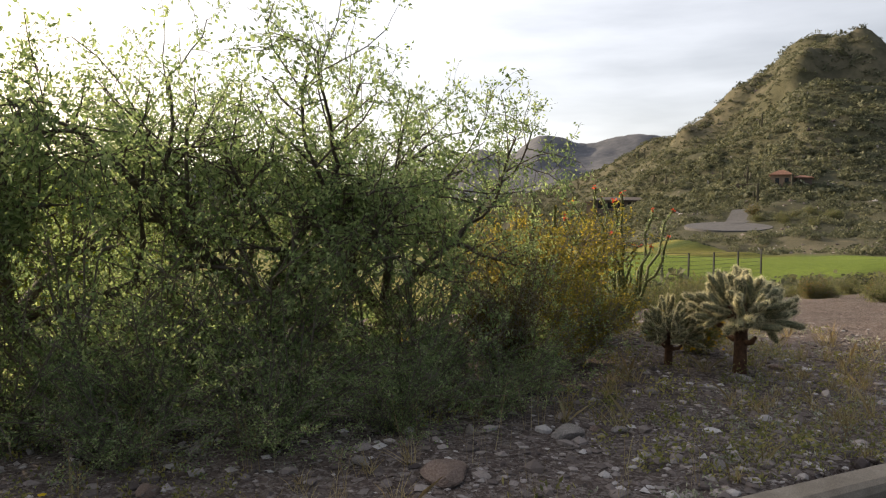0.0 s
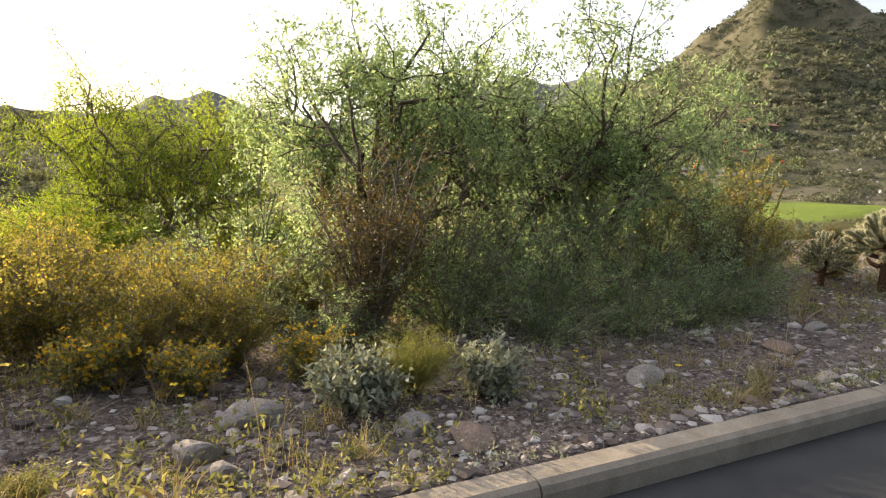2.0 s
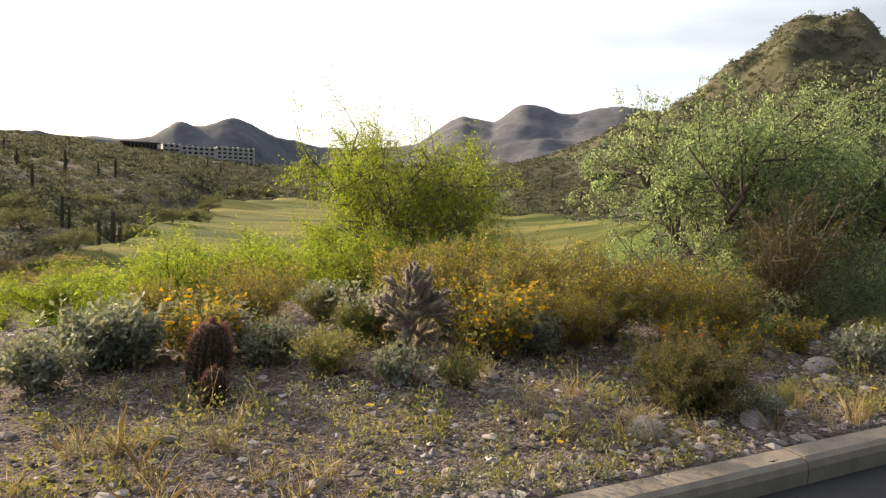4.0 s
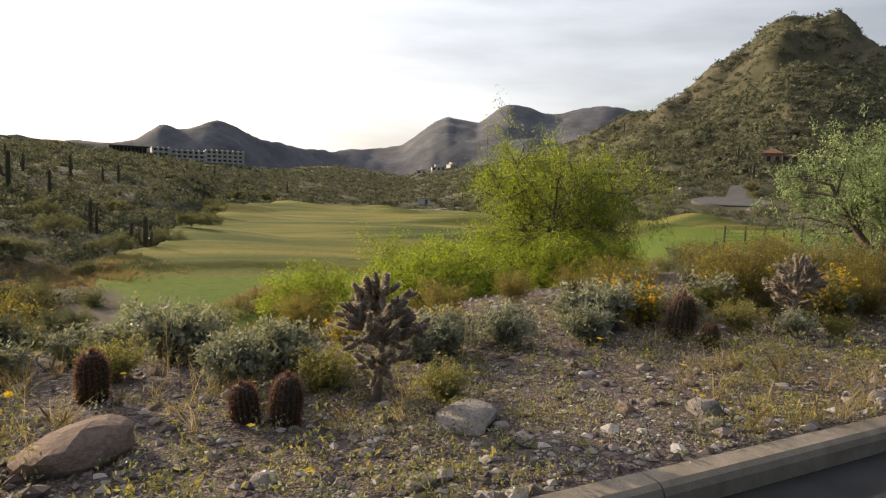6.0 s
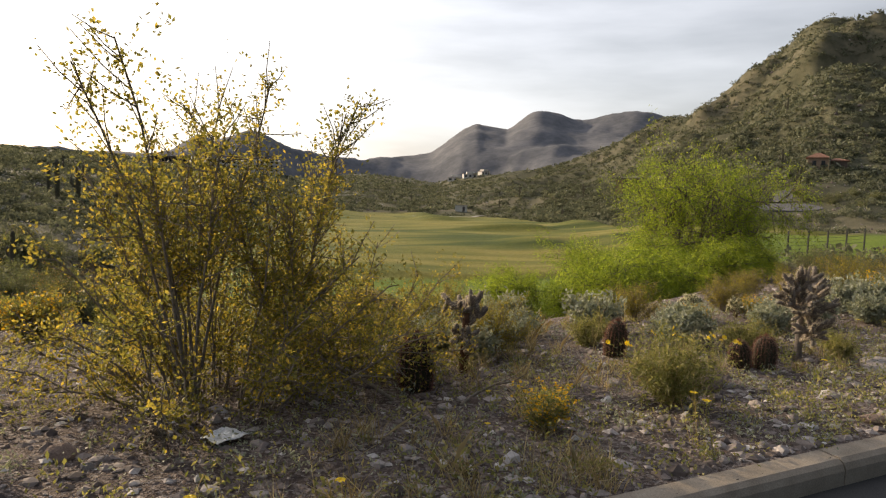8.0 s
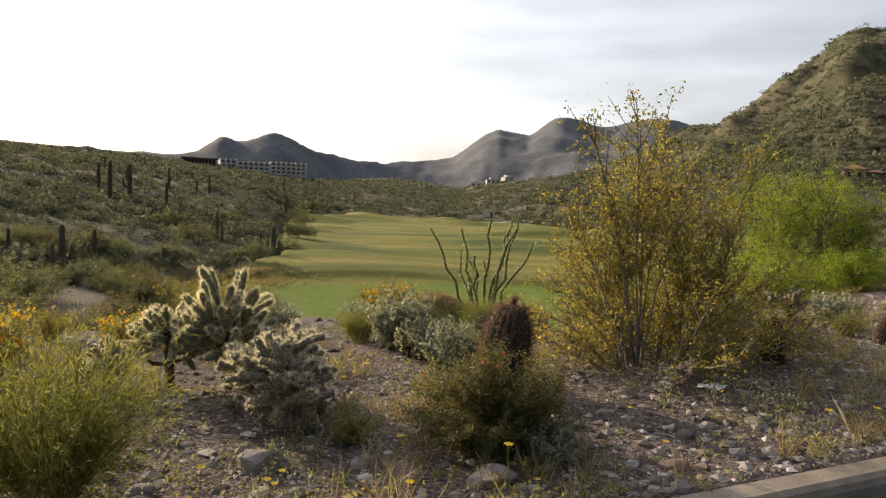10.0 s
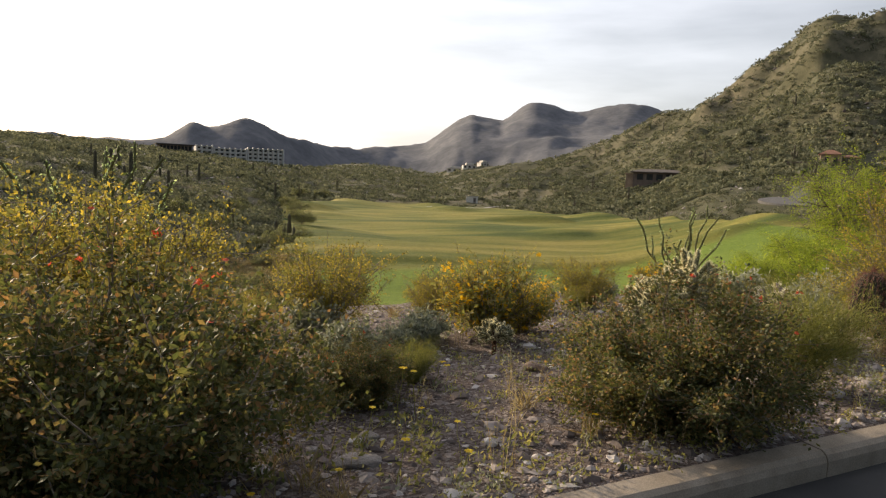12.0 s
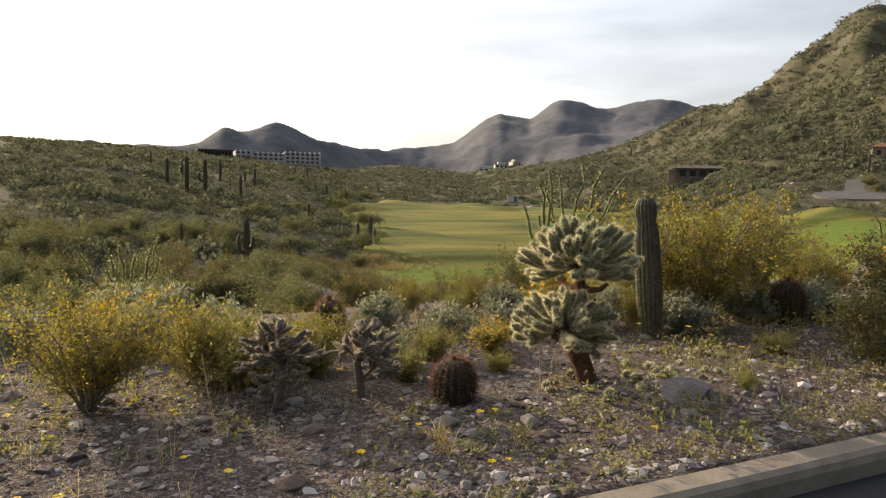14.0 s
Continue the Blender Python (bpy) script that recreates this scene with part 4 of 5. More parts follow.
def teddy_meshes(seed, h=0.85, w=0.9, arms=36, lean=(0.0, 0.0), core_at=0.6, thick=1.0):
    """Teddy bear cholla: a dark trunk with dead drooping arms, and a dome of spiny fingers that point up and out."""
    rng = np.random.default_rng(seed)
    core = np.array([lean[0], lean[1], h * core_at])
    s = np.linspace(0, 1, 6)[:, None]
    way = core * s + np.array([lean[0], lean[1], 0]) * (s * s - s) * 0.6 + np.array([0, 0, -0.03]) * (1 - s)
    trunk = tube(way, np.array([0.06, 0.054, 0.05, 0.052, 0.05, 0.035]) * thick, 9)
    body, Sc, Sn, limbs = [], [], [], []

    def joint(p, d, ln, rad):
        d = unit(d)
        s = np.array([0, 0.12, 0.5, 0.88, 1.0])
        body.append(tube(p + d[None] * (s * ln)[:, None], rad * np.array([0.7, 0.95, 1.05, 0.92, 0.2]), 7))
        n = int(2300 * ln)
        u, a = rng.uniform(0.02, 1.04, n), rng.uniform(0, 2 * np.pi, n)
        e1 = unit(np.cross(d, np.array([0.3, 0.8, 0.51])))
        out = e1 * np.cos(a)[:, None] + np.cross(d, e1) * np.sin(a)[:, None]
        rr = rad * np.sqrt(np.clip(1 - np.clip((u - 0.8) / 0.25, 0, 1) ** 2, 0.05, 1))
        Sc.append(p + d * (u * ln)[:, None] + out * rr[:, None] * 0.9)
        Sn.append(out + d * (0.25 + 4.8 * np.clip(u - 0.85, 0, 1))[:, None])
        return p + d * ln
    for k in range(arms):
        a = k * 2.39996 + rng.uniform(-0.25, 0.25)
        up = -0.38 + 1.36 * (k + 0.5) / arms
        up = min(up, 0.98)
        flat = math.sqrt(1 - up * up)
        d = np.array([math.cos(a) * flat, math.sin(a) * flat, up])
        R = 1 / math.sqrt((flat / (w / 2)) ** 2 + (up / (h * (1 - core_at))) ** 2) * rng.uniform(0.88, 1.06)
        p, q = core + d * R * 0.12, core + d * R * 0.5 - np.array([0, 0, 0.03 * flat])
        limbs.append(("arm", np_mesh("arm", *tube(np.array([p, (p + q) / 2]), [0.026, 0.024], 6), M_CHOLLA_OLD, True)))
        tip = joint((p + q) / 2, q - p, np.linalg.norm(q - p) * 0.55, 0.023)
        for f in range(int(rng.integers(2, 4))):
            e = unit(d + np.array([0, 0, 0.38 * flat]) + rng.normal(size=3) * 0.3)
            joint(tip, e, R * rng.uniform(0.4, 0.6), 0.027 * rng.uniform(0.9, 1.12))
    for k in range(4):
        a = 2 * np.pi * (k + rng.uniform(0, 0.6)) / 4
        e = np.array([math.cos(a), math.sin(a), 0])
        p = way[4 if k % 2 else 3]
        P = np.array([p, p + e * w * 0.1 + np.array([0, 0, -0.02]), p + e * w * 0.2 + np.array([0, 0, 0.0]), p + e * w * 0.27 + np.array([0, 0, 0.05])])
        limbs.append(("dead_arm", np_mesh("dead_arm", *tube(P, [0.03, 0.027, 0.024, 0.012], 6), M_CHOLLA_OLD, True)))
    Vb, Fb = join(body)
    Vs, Fs = spikes(rng, np.concatenate(Sc), unit(np.concatenate(Sn)), 0.027, 0.0024, 0.4)
    return [("trunk", np_mesh("trunk", *trunk, M_CHOLLA_OLD, True)), ("crown", np_mesh("crown", Vb, Fb, M_CHOLLA, True)), ("spine_fleece", np_mesh("spine_fleece", Vs, Fs, M_SPINE))] + limbs


teddy = [teddy_meshes(91), teddy_meshes(92, 0.95, 0.78, 40, (0.05, 0.0), 0.46), teddy_meshes(93, 1.27, 0.94, 36, (-0.06, 0.02), 0.7, 0.85), teddy_meshes(94, 0.74, 0.78, 30, (-0.22, 0.05), 0.6, 1.5)]
buck = [cholla_meshes(s, 0.8, 0.95, 300, 0.085, 0.0125, 95, M_BUCK, M_BUCKSPINE, M_BUCK, 0.02, wild=0.75) for s in (95, 96)]
buck.append(cholla_meshes(99, 0.85, 1.15, 170, 0.115, 0.0165, 110, M_BUCK, M_BUCKSPINE, M_BUCK, 0.021, wild=0.5, outward=1.1))
buck.insert(2, cholla_meshes(98, 0.85, 1.35, 300, 0.105, 0.0165, 150, M_BUCK, M_SPINE, M_BUCK, 0.021, wild=0.55, outward=1.1, low=True))
for (x, y, s, turn, v) in ((-29.73, 4.38, 1.0, 0, 2), (-29.85, 4.15, 1.0, 0, 3), (-20.5, 5.4, 1.02, 200, 1), (-20.95, 5.5, 0.75, 20, 0), (-21.35, 5.3, 0.45, 110, 1), (5.55, 4.7, 1.2, 60, 0), (5.2, 5.3, 0.8, 240, 1), (-10.6, 6.4, 0.42, 0, 0), (-10.0, 6.2, 0.3, 90, 1), (-23.2, 5.2, 0.4, 60, 0), (-18.9, 5.7, 0.4, 10, 1), (-26.0, 4.6, 0.35, 10, 1), (-25.8, 5.9, 0.5, 100, 0)):
    plant("teddy_bear_cholla", "teddy bear cholla with pale glowing spines above a dark trunk", "cactus", teddy[v], spot(x, y, s, turn, 0.01), "teddy bear chollas")
for (x, y, s, turn, v, flat) in ((-32.15, 4.45, 1.0, 0, 3, 0.72), (-31.6, 4.4, 1.0, 100, 3, 0.68), (-20.3, 4.4, 1.6, 60, 2, 0.92), (-11.4, 4.3, 1.15, 10, 3, 1.0), (-6.15, 4.65, 1.15, 160, 3, 0.95), (-6.0, 6.2, 0.8, 200, 0, 0.9), (-17.2, 4.0, 0.5, 10, 0, 0.8)):
    plant("buckhorn_cholla", "grey branching buckhorn cholla with knobbly spiny stems", "cactus", buck[v], spot(x, y, s, turn, 0.01, flat), "buckhorn chollas")

open_buck = cholla_meshes(97, 0.95, 0.8, 60, 0.12, 0.021, 120, M_BUCK, M_BUCKSPINE, M_CHOLLA_OLD, 0.02, wild=0.5, outward=0.9)
plant("buckhorn_cholla", "open upright cholla with few thick spiny arms", "cactus", open_buck, spot(-14.75, 5.0, 1.0, 20, 0.01), "buckhorn chollas")


def ocotillo_meshes(seed, h, n):
    rng = np.random.default_rng(seed)
    t, tw = [], []
    for k in range(n):
        a = 2 * np.pi * (k + rng.uniform(-0.3, 0.3)) / n
        u = rng.uniform(0.15, 0.55)
        hh = h * rng.uniform(0.6, 1.0)
        s = np.linspace(0, 1, 9)[:, None]
        P = np.array([math.cos(a) * u * hh, math.sin(a) * u * hh, hh]) * s + rng.normal(size=(9, 3)) * 0.045 * np.sqrt(s)
        t.append(tube(P, np.linspace(0.03, 0.016, 9), 5))
        tw.append(P)
    C, W = along_twigs(rng, tw, 170, 0.022, 0.05)
    Vl, Fl = leaves(rng, C, 0.04, 0.018, W)
    tips = [p[-2:] for p in tw]
    return [("cane", np_mesh("cane", *c, M_BARK_GREEN, True)) for c in t] + [("foliage", np_mesh("foliage", Vl, Fl, M_MESQUITE))], tips


oco, otips = ocotillo_meshes(101, 2.1, 13)
for (x, y, s, turn) in ((-15.7, 10.2, 1.0, 0), (-26.5, 9.3, 1.05, 50), (5.6, 8.4, 1.0, 90), (-33.0, 22.0, 1.4, 10)):
    plant("ocotillo", "ocotillo with long thin bare green canes", "shrub", oco, spot(x, y, s, turn), "ocotillos")
oc = plant("ocotillo", "ocotillo with thin canes tipped with red flowers", "shrub", oco, spot(6.6, 7.6, 0.95, 200), "ocotillos")
part("bloom", blossoms(5, otips, 60, 0.05, M_RED, 6, False), oc)["kind"] = "stuff"


# ---------------- rocks, gravel, herbs ----------------
def rock_mesh(seed, material):
    bm = bmesh.new()
    bmesh.ops.create_icosphere(bm, subdivisions=3, radius=1.0)
    rng = random.Random(seed)
    off = Vector((rng.uniform(0, 50), rng.uniform(0, 50), rng.uniform(0, 50)))
    cuts = [(Vector((rng.uniform(-1, 1), rng.uniform(-1, 1), rng.uniform(-0.3, 1))).normalized(), rng.uniform(0.55, 0.8)) for _ in range(7)]
    for v in bm.verts:
        p = v.co.copy()
        for nrm, d in cuts:
            e = p.dot(nrm) - d
            if e > 0:
                p -= nrm * e * 0.92
        v.co = p * (1 + 0.10 * noise.noise(p * 1.7 + off) + 0.04 * noise.noise(p * 5 + off))
    me = bpy.data.meshes.new("rock")
    bm.to_mesh(me)
    bm.free()
    me.materials.append(material)
    return me


rocks = [rock_mesh(s, M_STONE if s % 3 else M_STONE2) for s in range(1, 7)]
ROCKS = ((-29.4, 3.6, 0.17, 0), (-1.85, 3.25, 0.12, 40), (-1.65, 2.95, 0.13, 90), (-2.65, 3.6, 0.16, 20), (-3.0, 3.3, 0.13, 10), (1.75, 3.5, 0.17, 60), (0.0, 3.3, 0.14, 10), (2.9, 3.9, 0.11, 0), (-13.25, 3.9, 0.27, 30), (-11.0, 3.7, 0.26, 70),
         (-9.4, 3.15, 0.15, 0), (-9.9, 3.4, 0.09, 50), (-4.35, 2.95, 0.12, 20), (-5.2, 3.1, 0.13, 75), (-22.2, 4.9, 0.16, 0), (-25.2, 3.35, 0.12, 0), (-20.6, 3.7, 0.14, 33), (-21.9, 3.95, 0.2, 60), (-22.4, 3.8, 0.13, 10), (-19.5, 3.05, 0.12, 0),
         (-19.9, 3.3, 0.1, 80), (-18.9, 3.4, 0.1, 44))
for i, (x, y, s, turn) in enumerate(ROCKS):
    flat = 0.34 if x in (-11.0, -25.2, 1.75) else 0.62
    ob = new("rock", rocks[i % 6])
    ob.matrix_basis = pose(x, y, on_ground(x, y) + s * flat * 0.3, 0, 0, turn) @ Matrix.Diagonal((s * 1.25, s * 0.9, s * flat, 1))
    tagged(ob, "weathered pale boulder half sunk in the gravel" if i % 3 != 2 else "reddish brown stone lying in the gravel", "rock", "rocks on the verge")
rr = random.Random(5)
for i in range(130):
    x, y = rr.uniform(-36, 7), 2.7 + 3.2 * rr.random() ** 1.3
    s = rr.uniform(0.035, 0.085)
    ob = new("rock", rocks[rr.randrange(6)])
    ob.matrix_basis = pose(x, y, on_ground(x, y) + s * 0.15, 0, 0, rr.uniform(0, 360)) @ Matrix.Diagonal((s * rr.uniform(1, 1.5), s, s * rr.uniform(0.45, 0.8), 1))
    tagged(ob, "small angular stone lying on the gravel verge", "rock", "rocks on the verge")


def stone_shape(full):
    """A rough unit stone: a squashed octahedron, or the twelve corners of an icosahedron."""
    if not full:
        return (np.array([(1, 0, 0), (0, 1, 0), (-1, 0, 0), (0, -1, 0), (0, 0, 0.8), (0, 0, -0.6)], float),
                np.array([(0, 1, 4), (1, 2, 4), (2, 3, 4), (3, 0, 4), (1, 0, 5), (2, 1, 5), (3, 2, 5), (0, 3, 5)]))
    bm = bmesh.new()
    bmesh.ops.create_icosphere(bm, subdivisions=1, radius=1.0)
    V, T = np.array([v.co[:] for v in bm.verts]), np.array([[v.index for v in f.verts] for f in bm.faces])
    bm.free()
    return V, T


def gravel(seed, n, lo, hi, material, full=False):
    rng = np.random.default_rng(seed)
    x = rng.uniform(-40, 10, n)
    y = 2.62 + 7.0 * rng.random(n) ** 1.7
    c = np.stack([x, y, terrain(x, y)], -1)
    base, T = stone_shape(full)
    k = len(base)
    s = (lo + (hi - lo) * rng.random(n) ** 3)[:, None, None]
    a = rng.uniform(0, 2 * np.pi, n)
    V = base[None] * rng.uniform(0.75, 1.2, (n, k, 3)) * rng.uniform(0.7, 1.3, (n, 1, 3)) + rng.normal(size=(n, k, 3)) * 0.12
    V[:, :, 2] *= rng.uniform(0.35, 0.75, (n, 1))
    ca, sn = np.cos(a)[:, None], np.sin(a)[:, None]
    V = np.stack([V[..., 0] * ca - V[..., 1] * sn, V[..., 0] * sn + V[..., 1] * ca, V[..., 2]], -1) * s + c[:, None] + np.array([0, 0, 0.002])
    F = (np.arange(n)[:, None, None] * k + T[None]).reshape(-1, 3)
    return np_mesh("gravel", V.reshape(-1, 3), F, material)


def pebble_material():
    m, t, nd, lk, b = mat_base("pebbles")
    geo = nd.new("ShaderNodeNewGeometry")
    r = ramp(nd, [(0.0, (0.07, 0.054, 0.049)), (0.35, (0.165, 0.13, 0.113)), (0.65, (0.28, 0.233, 0.208)), (0.88, (0.41, 0.36, 0.33)), (1.0, (0.57, 0.53, 0.50))])
    lk.new(geo.outputs["Random Per Island"], r.inputs[0])
    n = noise_node(nd, lk, 70, 3)
    g = ramp(nd, [(0.3, (0.8, 0.8, 0.8)), (0.7, (1.15, 1.15, 1.15))])
    lk.new(n.outputs[0], g.inputs[0])
    lk.new(mix_col(nd, lk, r.outputs[0], g.outputs[0], 1.0, "MULTIPLY"), b.inputs["Base Color"])
    b.inputs["Roughness"].default_value = 0.9
    return m


M_PEBBLE = pebble_material()
tagged(new("gravel", gravel(7, 40000, 0.008, 0.05, M_PEBBLE)), "loose grey and reddish gravel over the verge", "gravel", kind="stuff")

tagged(new("gravel", gravel(8, 9500, 0.018, 0.066, M_PEBBLE, True)), "larger pale and reddish stones strewn over the verge", "gravel", kind="stuff")


def clumps(seed, n, make, y0=2.6, span=5.5, power=1.4, patch=0.0):
    """Places for n small plants on the verge, in uneven patches."""
    rng = np.random.default_rng(seed)
    x = rng.uniform(-38, 9, n * 3)
    y = y0 + span * rng.random(n * 3) ** power
    keep = value_noise(x / 1.3, y / 1.1, seed) > patch
    x, y = x[keep][:n], y[keep][:n]
    return make(rng, np.stack([x, y, terrain(x, y)], -1))


def herbs(rng, c):
    k = 20
    h = rng.uniform(0.04, 0.16, len(c))
    C = np.repeat(c, k, 0)
    hh = np.repeat(h, k)[:, None]
    d = rng.normal(size=(len(C), 3)) * np.array([0.45, 0.45, 0]) + np.array([0, 0, 0.5]) * rng.random((len(C), 1)) * 1.8
    P = C + d * hh
    P[:, 2] = np.maximum(P[:, 2], C[:, 2] + 0.005)
    return leaves(rng, P, 0.028, 0.012, np.array([0, 0, 0.6]))


def grasses(rng, c):
    k = 26
    C = np.repeat(c, k, 0) + rng.normal(size=(len(c) * k, 3)) * np.array([0.03, 0.03, 0])
    D = unit(rng.normal(size=(len(C), 3)) * 0.42 + np.array([0, 0, 1.0]))
    ln = (np.repeat(rng.uniform(0.10, 0.30, len(c)), k) * rng.uniform(0.5, 1.1, len(C)))[:, None]
    S = unit(np.cross(D, rng.normal(size=(len(C), 3)))) * 0.0022
    mid = C + D * ln * 0.55
    tip = C + D * ln + unit(D * np.array([1, 1, 0]) + 1e-6) * ln * 0.2
    V = np.stack([C - S, C + S, mid + S * 0.8, tip, mid - S * 0.8], 1).reshape(-1, 3)
    return V, np.arange(len(V)).reshape(-1, 5)


V, F = clumps(15, 4300, herbs, patch=-0.25)
tagged(new("ground_herbs", np_mesh("ground_herbs", V, F, M_HERB)), "low pale green herbs scattered over the gravel", "herbs", kind="stuff")
V, F = clumps(16, 1700, herbs, patch=0.0)
tagged(new("ground_herbs", np_mesh("ground_herbs", V, F, M_GREYLEAF)), "small grey-leaved herbs among the stones", "herbs", kind="stuff")


def seedlings(rng, c):
    """Leafy rosettes a hand high."""
    k = 38
    C = np.repeat(c, k, 0)
    hh = np.repeat(rng.uniform(0.09, 0.22, len(c)), k)[:, None]
    d = rng.normal(size=(len(C), 3)) * np.array([0.42, 0.42, 0]) + np.array([0, 0, 1.0]) * rng.random((len(C), 1))
    P = C + d * hh
    P[:, 2] = np.maximum(P[:, 2], C[:, 2] + 0.008)
    return leaves(rng, P, 0.042, 0.018, np.array([0, 0, 0.6]))


def stalks(rng, c):
    """Dry flower stalks, upright and thin, with a few short side shoots."""
    k = 5
    C = np.repeat(c, k, 0) + rng.normal(size=(len(c) * k, 3)) * np.array([0.05, 0.05, 0])
    D = unit(rng.normal(size=(len(C), 3)) * 0.14 + np.array([0, 0, 1.0]))
    ln = (np.repeat(rng.uniform(0.2, 0.5, len(c)), k) * rng.uniform(0.5, 1.05, len(C)))[:, None]
    S = unit(np.cross(D, rng.normal(size=(len(C), 3)))) * 0.0016
    main = np.stack([C - S, C + S, C + D * ln + S * 0.5, C + D * ln - S * 0.5], 1)
    side = []
    for _ in range(3):
        p = C + D * ln * rng.uniform(0.4, 0.95, (len(C), 1))
        q = p + unit(D + 0.8 * rng.normal(size=D.shape)) * ln * 0.18
        side.append(np.stack([p - S * 0.7, p + S * 0.7, q + S * 0.6, q - S * 0.6], 1))
    V = np.concatenate([main] + side).reshape(-1, 3)
    return V, np.arange(len(V)).reshape(-1, 4)


V, F = clumps(18, 330, seedlings, 2.7, 3.0, 1.2, 0.0)
tagged(new("seedlings", np_mesh("seedlings", V, F, M_HERB)), "hand-high yellow-green seedlings among the stones", "herbs", kind="stuff")
V, F = clumps(19, 280, stalks, 2.75, 3.6, 1.1, -0.1)
tagged(new("dry_stalks", np_mesh("dry_stalks", V, F, M_STRAW)), "thin upright straw-coloured dry flower stalks", "stalks", kind="stuff")
rng = np.random.default_rng(77)
mx, my = np.concatenate([rng.normal(-1.5, 1.6, 420), rng.normal(-13, 3.2, 900)]), np.concatenate([rng.normal(42.5, 1.4, 420), rng.normal(64, 2.4, 900)])
V, F = grasses(rng, np.stack([mx, my, terrain(mx, my)], -1))
V = np.asarray(V, float)
root = V.reshape(-1, 5, 3)[:, :1]
V = (root + (V.reshape(-1, 5, 3) - root) * np.array([2.6, 2.6, 2.2])).reshape(-1, 3)
tagged(new("dry_grass", np_mesh("dry_grass", V, F, M_STRAW)), "orange-tan dry grass on the bank beside the green", "grass", kind="stuff")
V, F = clumps(17, 750, grasses, patch=0.1)
tagged(new("dry_grass", np_mesh("dry_grass", V, F, M_STRAW)), "tufts of straw-coloured dry grass on the verge", "grass", kind="stuff")


def marigold_meshes(seed, h):
    rng = np.random.default_rng(seed)
    s = np.linspace(0, 1, 5)[:, None]
    P = np.array([0.05, 0.02, h]) * s + rng.normal(size=(5, 3)) * 0.006 * s
    Vt, Ft = tube(P, [0.0028, 0.0025, 0.0022, 0.002, 0.002], 4)
    n = 13
    a = np.arange(n) * 2 * np.pi / n
    tip = P[-1]
    V = [tip]
    F = []
    for ring, (rad, z) in enumerate(((0.008, 0.006), (0.021, 0.008))):
        for k in range(n):
            V.append(tip + np.array([math.cos(a[k]) * rad * (1 + 0.15 * (k % 2)), math.sin(a[k]) * rad * (1 + 0.15 * (k % 2)), z - 0.004 * ring * (k % 2)]))
    F3 = np.array([(0, 1 + k, 1 + (k + 1) % n) for k in range(n)])
    F4 = np.array([(1 + k, 1 + n + k, 1 + n + (k + 1) % n, 1 + (k + 1) % n) for k in range(n)])
    C = np.repeat(np.array([[0, 0, 0.015]]), 14, 0) + rng.normal(size=(14, 3)) * np.array([0.03, 0.03, 0.01])
    Vl, Fl = leaves(rng, C, 0.05, 0.016, np.array([0, 0, 0.7]))
    return [("stalk", np_mesh("stalk", Vt, Ft, M_BROOM, True)), ("flower_head", np_mesh("flower_head", np.array(V), [F3, F4], M_MARIGOLD)), ("foliage", np_mesh("foliage", Vl, Fl, M_GREYLEAF))]


mari = [marigold_meshes(s, h) for s, h in ((111, 0.22), (112, 0.30), (113, 0.16))]
rr = random.Random(9)
for i in range(120):
    x, y = (rr.uniform(-35, -18) if i % 2 else rr.uniform(-35, 1)), 2.7 + 2.3 * rr.random() ** 1.2
    plant("desert_marigold", "single yellow desert marigold on a thin stem", "flower", mari[i % 3], spot(x, y, rr.uniform(0.8, 1.25), rr.uniform(0, 360), 0.005), "desert marigolds")


def fallen_joint(seed):
    """A shed cholla joint: a short spiny ball."""
    rng = np.random.default_rng(seed)
    V, F = tube(np.array([(-0.04, 0, 0.02), (-0.03, 0, 0.022), (0, 0, 0.025), (0.03, 0, 0.022), (0.04, 0, 0.02)]), [0.006, 0.02, 0.024, 0.019, 0.005], 8)
    d = unit(rng.normal(size=(260, 3)))
    Vs, Fs = spikes(rng, d * np.array([0.038, 0.022, 0.022]) + np.array([0, 0, 0.024]), d, 0.02, 0.0022, 0.4)
    return [("body", np_mesh("body", V, F, M_CHOLLA, True)), ("spine_fleece", np_mesh("spine_fleece", Vs, Fs, M_SPINE))]


fallen = [fallen_joint(1), fallen_joint(2)]
rj = random.Random(31)
for i in range(34):
    x, y = (-29.55 + rj.gauss(0, 0.42), 4.0 + rj.gauss(0, 0.22)) if i < 22 else (-20.4 + rj.gauss(0, 0.5), 5.1 + rj.gauss(0, 0.3))
    plant("cholla_joint", "pale spiny cholla joint fallen on the gravel", "cactus joint", fallen[i % 2], spot(x, y, rj.uniform(0.8, 1.35), rj.uniform(0, 360), 0.0), "fallen cholla joints")


def dead_branch(seed, ln):
    rng = np.random.default_rng(seed)
    t, tw = [], []
    grow(rng, (0, 0, 0.04), (0.9, 0.2, 0.35), ln, 0.014, 0, ((4, 0.6, 0.6, 0.15, 0.0), (3, 0.6, 0.6, 0.15, 0.0), (0, 0, 0, 0.15, 0)), t, tw)
    return [("stick" if i == 0 else "side_twig", np_mesh("stick", *c, M_TWIG, True)) for i, c in enumerate(t)]


db = [dead_branch(s, 0.6) for s in (3, 4)]
for i, (x, y, s, turn) in enumerate(((-30.6, 6.2, 1.1, 20), (-15.6, 4.5, 1.0, 150), (-15.2, 4.2, 0.9, 30), (-32.7, 4.45, 0.5, 80), (-2.6, 4.2, 0.7, 60), (0.4, 4.3, 0.8, 30), (-24.2, 4.6, 0.8, 100))):
    plant("dead_branch", "bare grey dead branch lying among the shrubs", "branch", db[i % 2], spot(x, y, s, turn, 0.03), "dead branches")


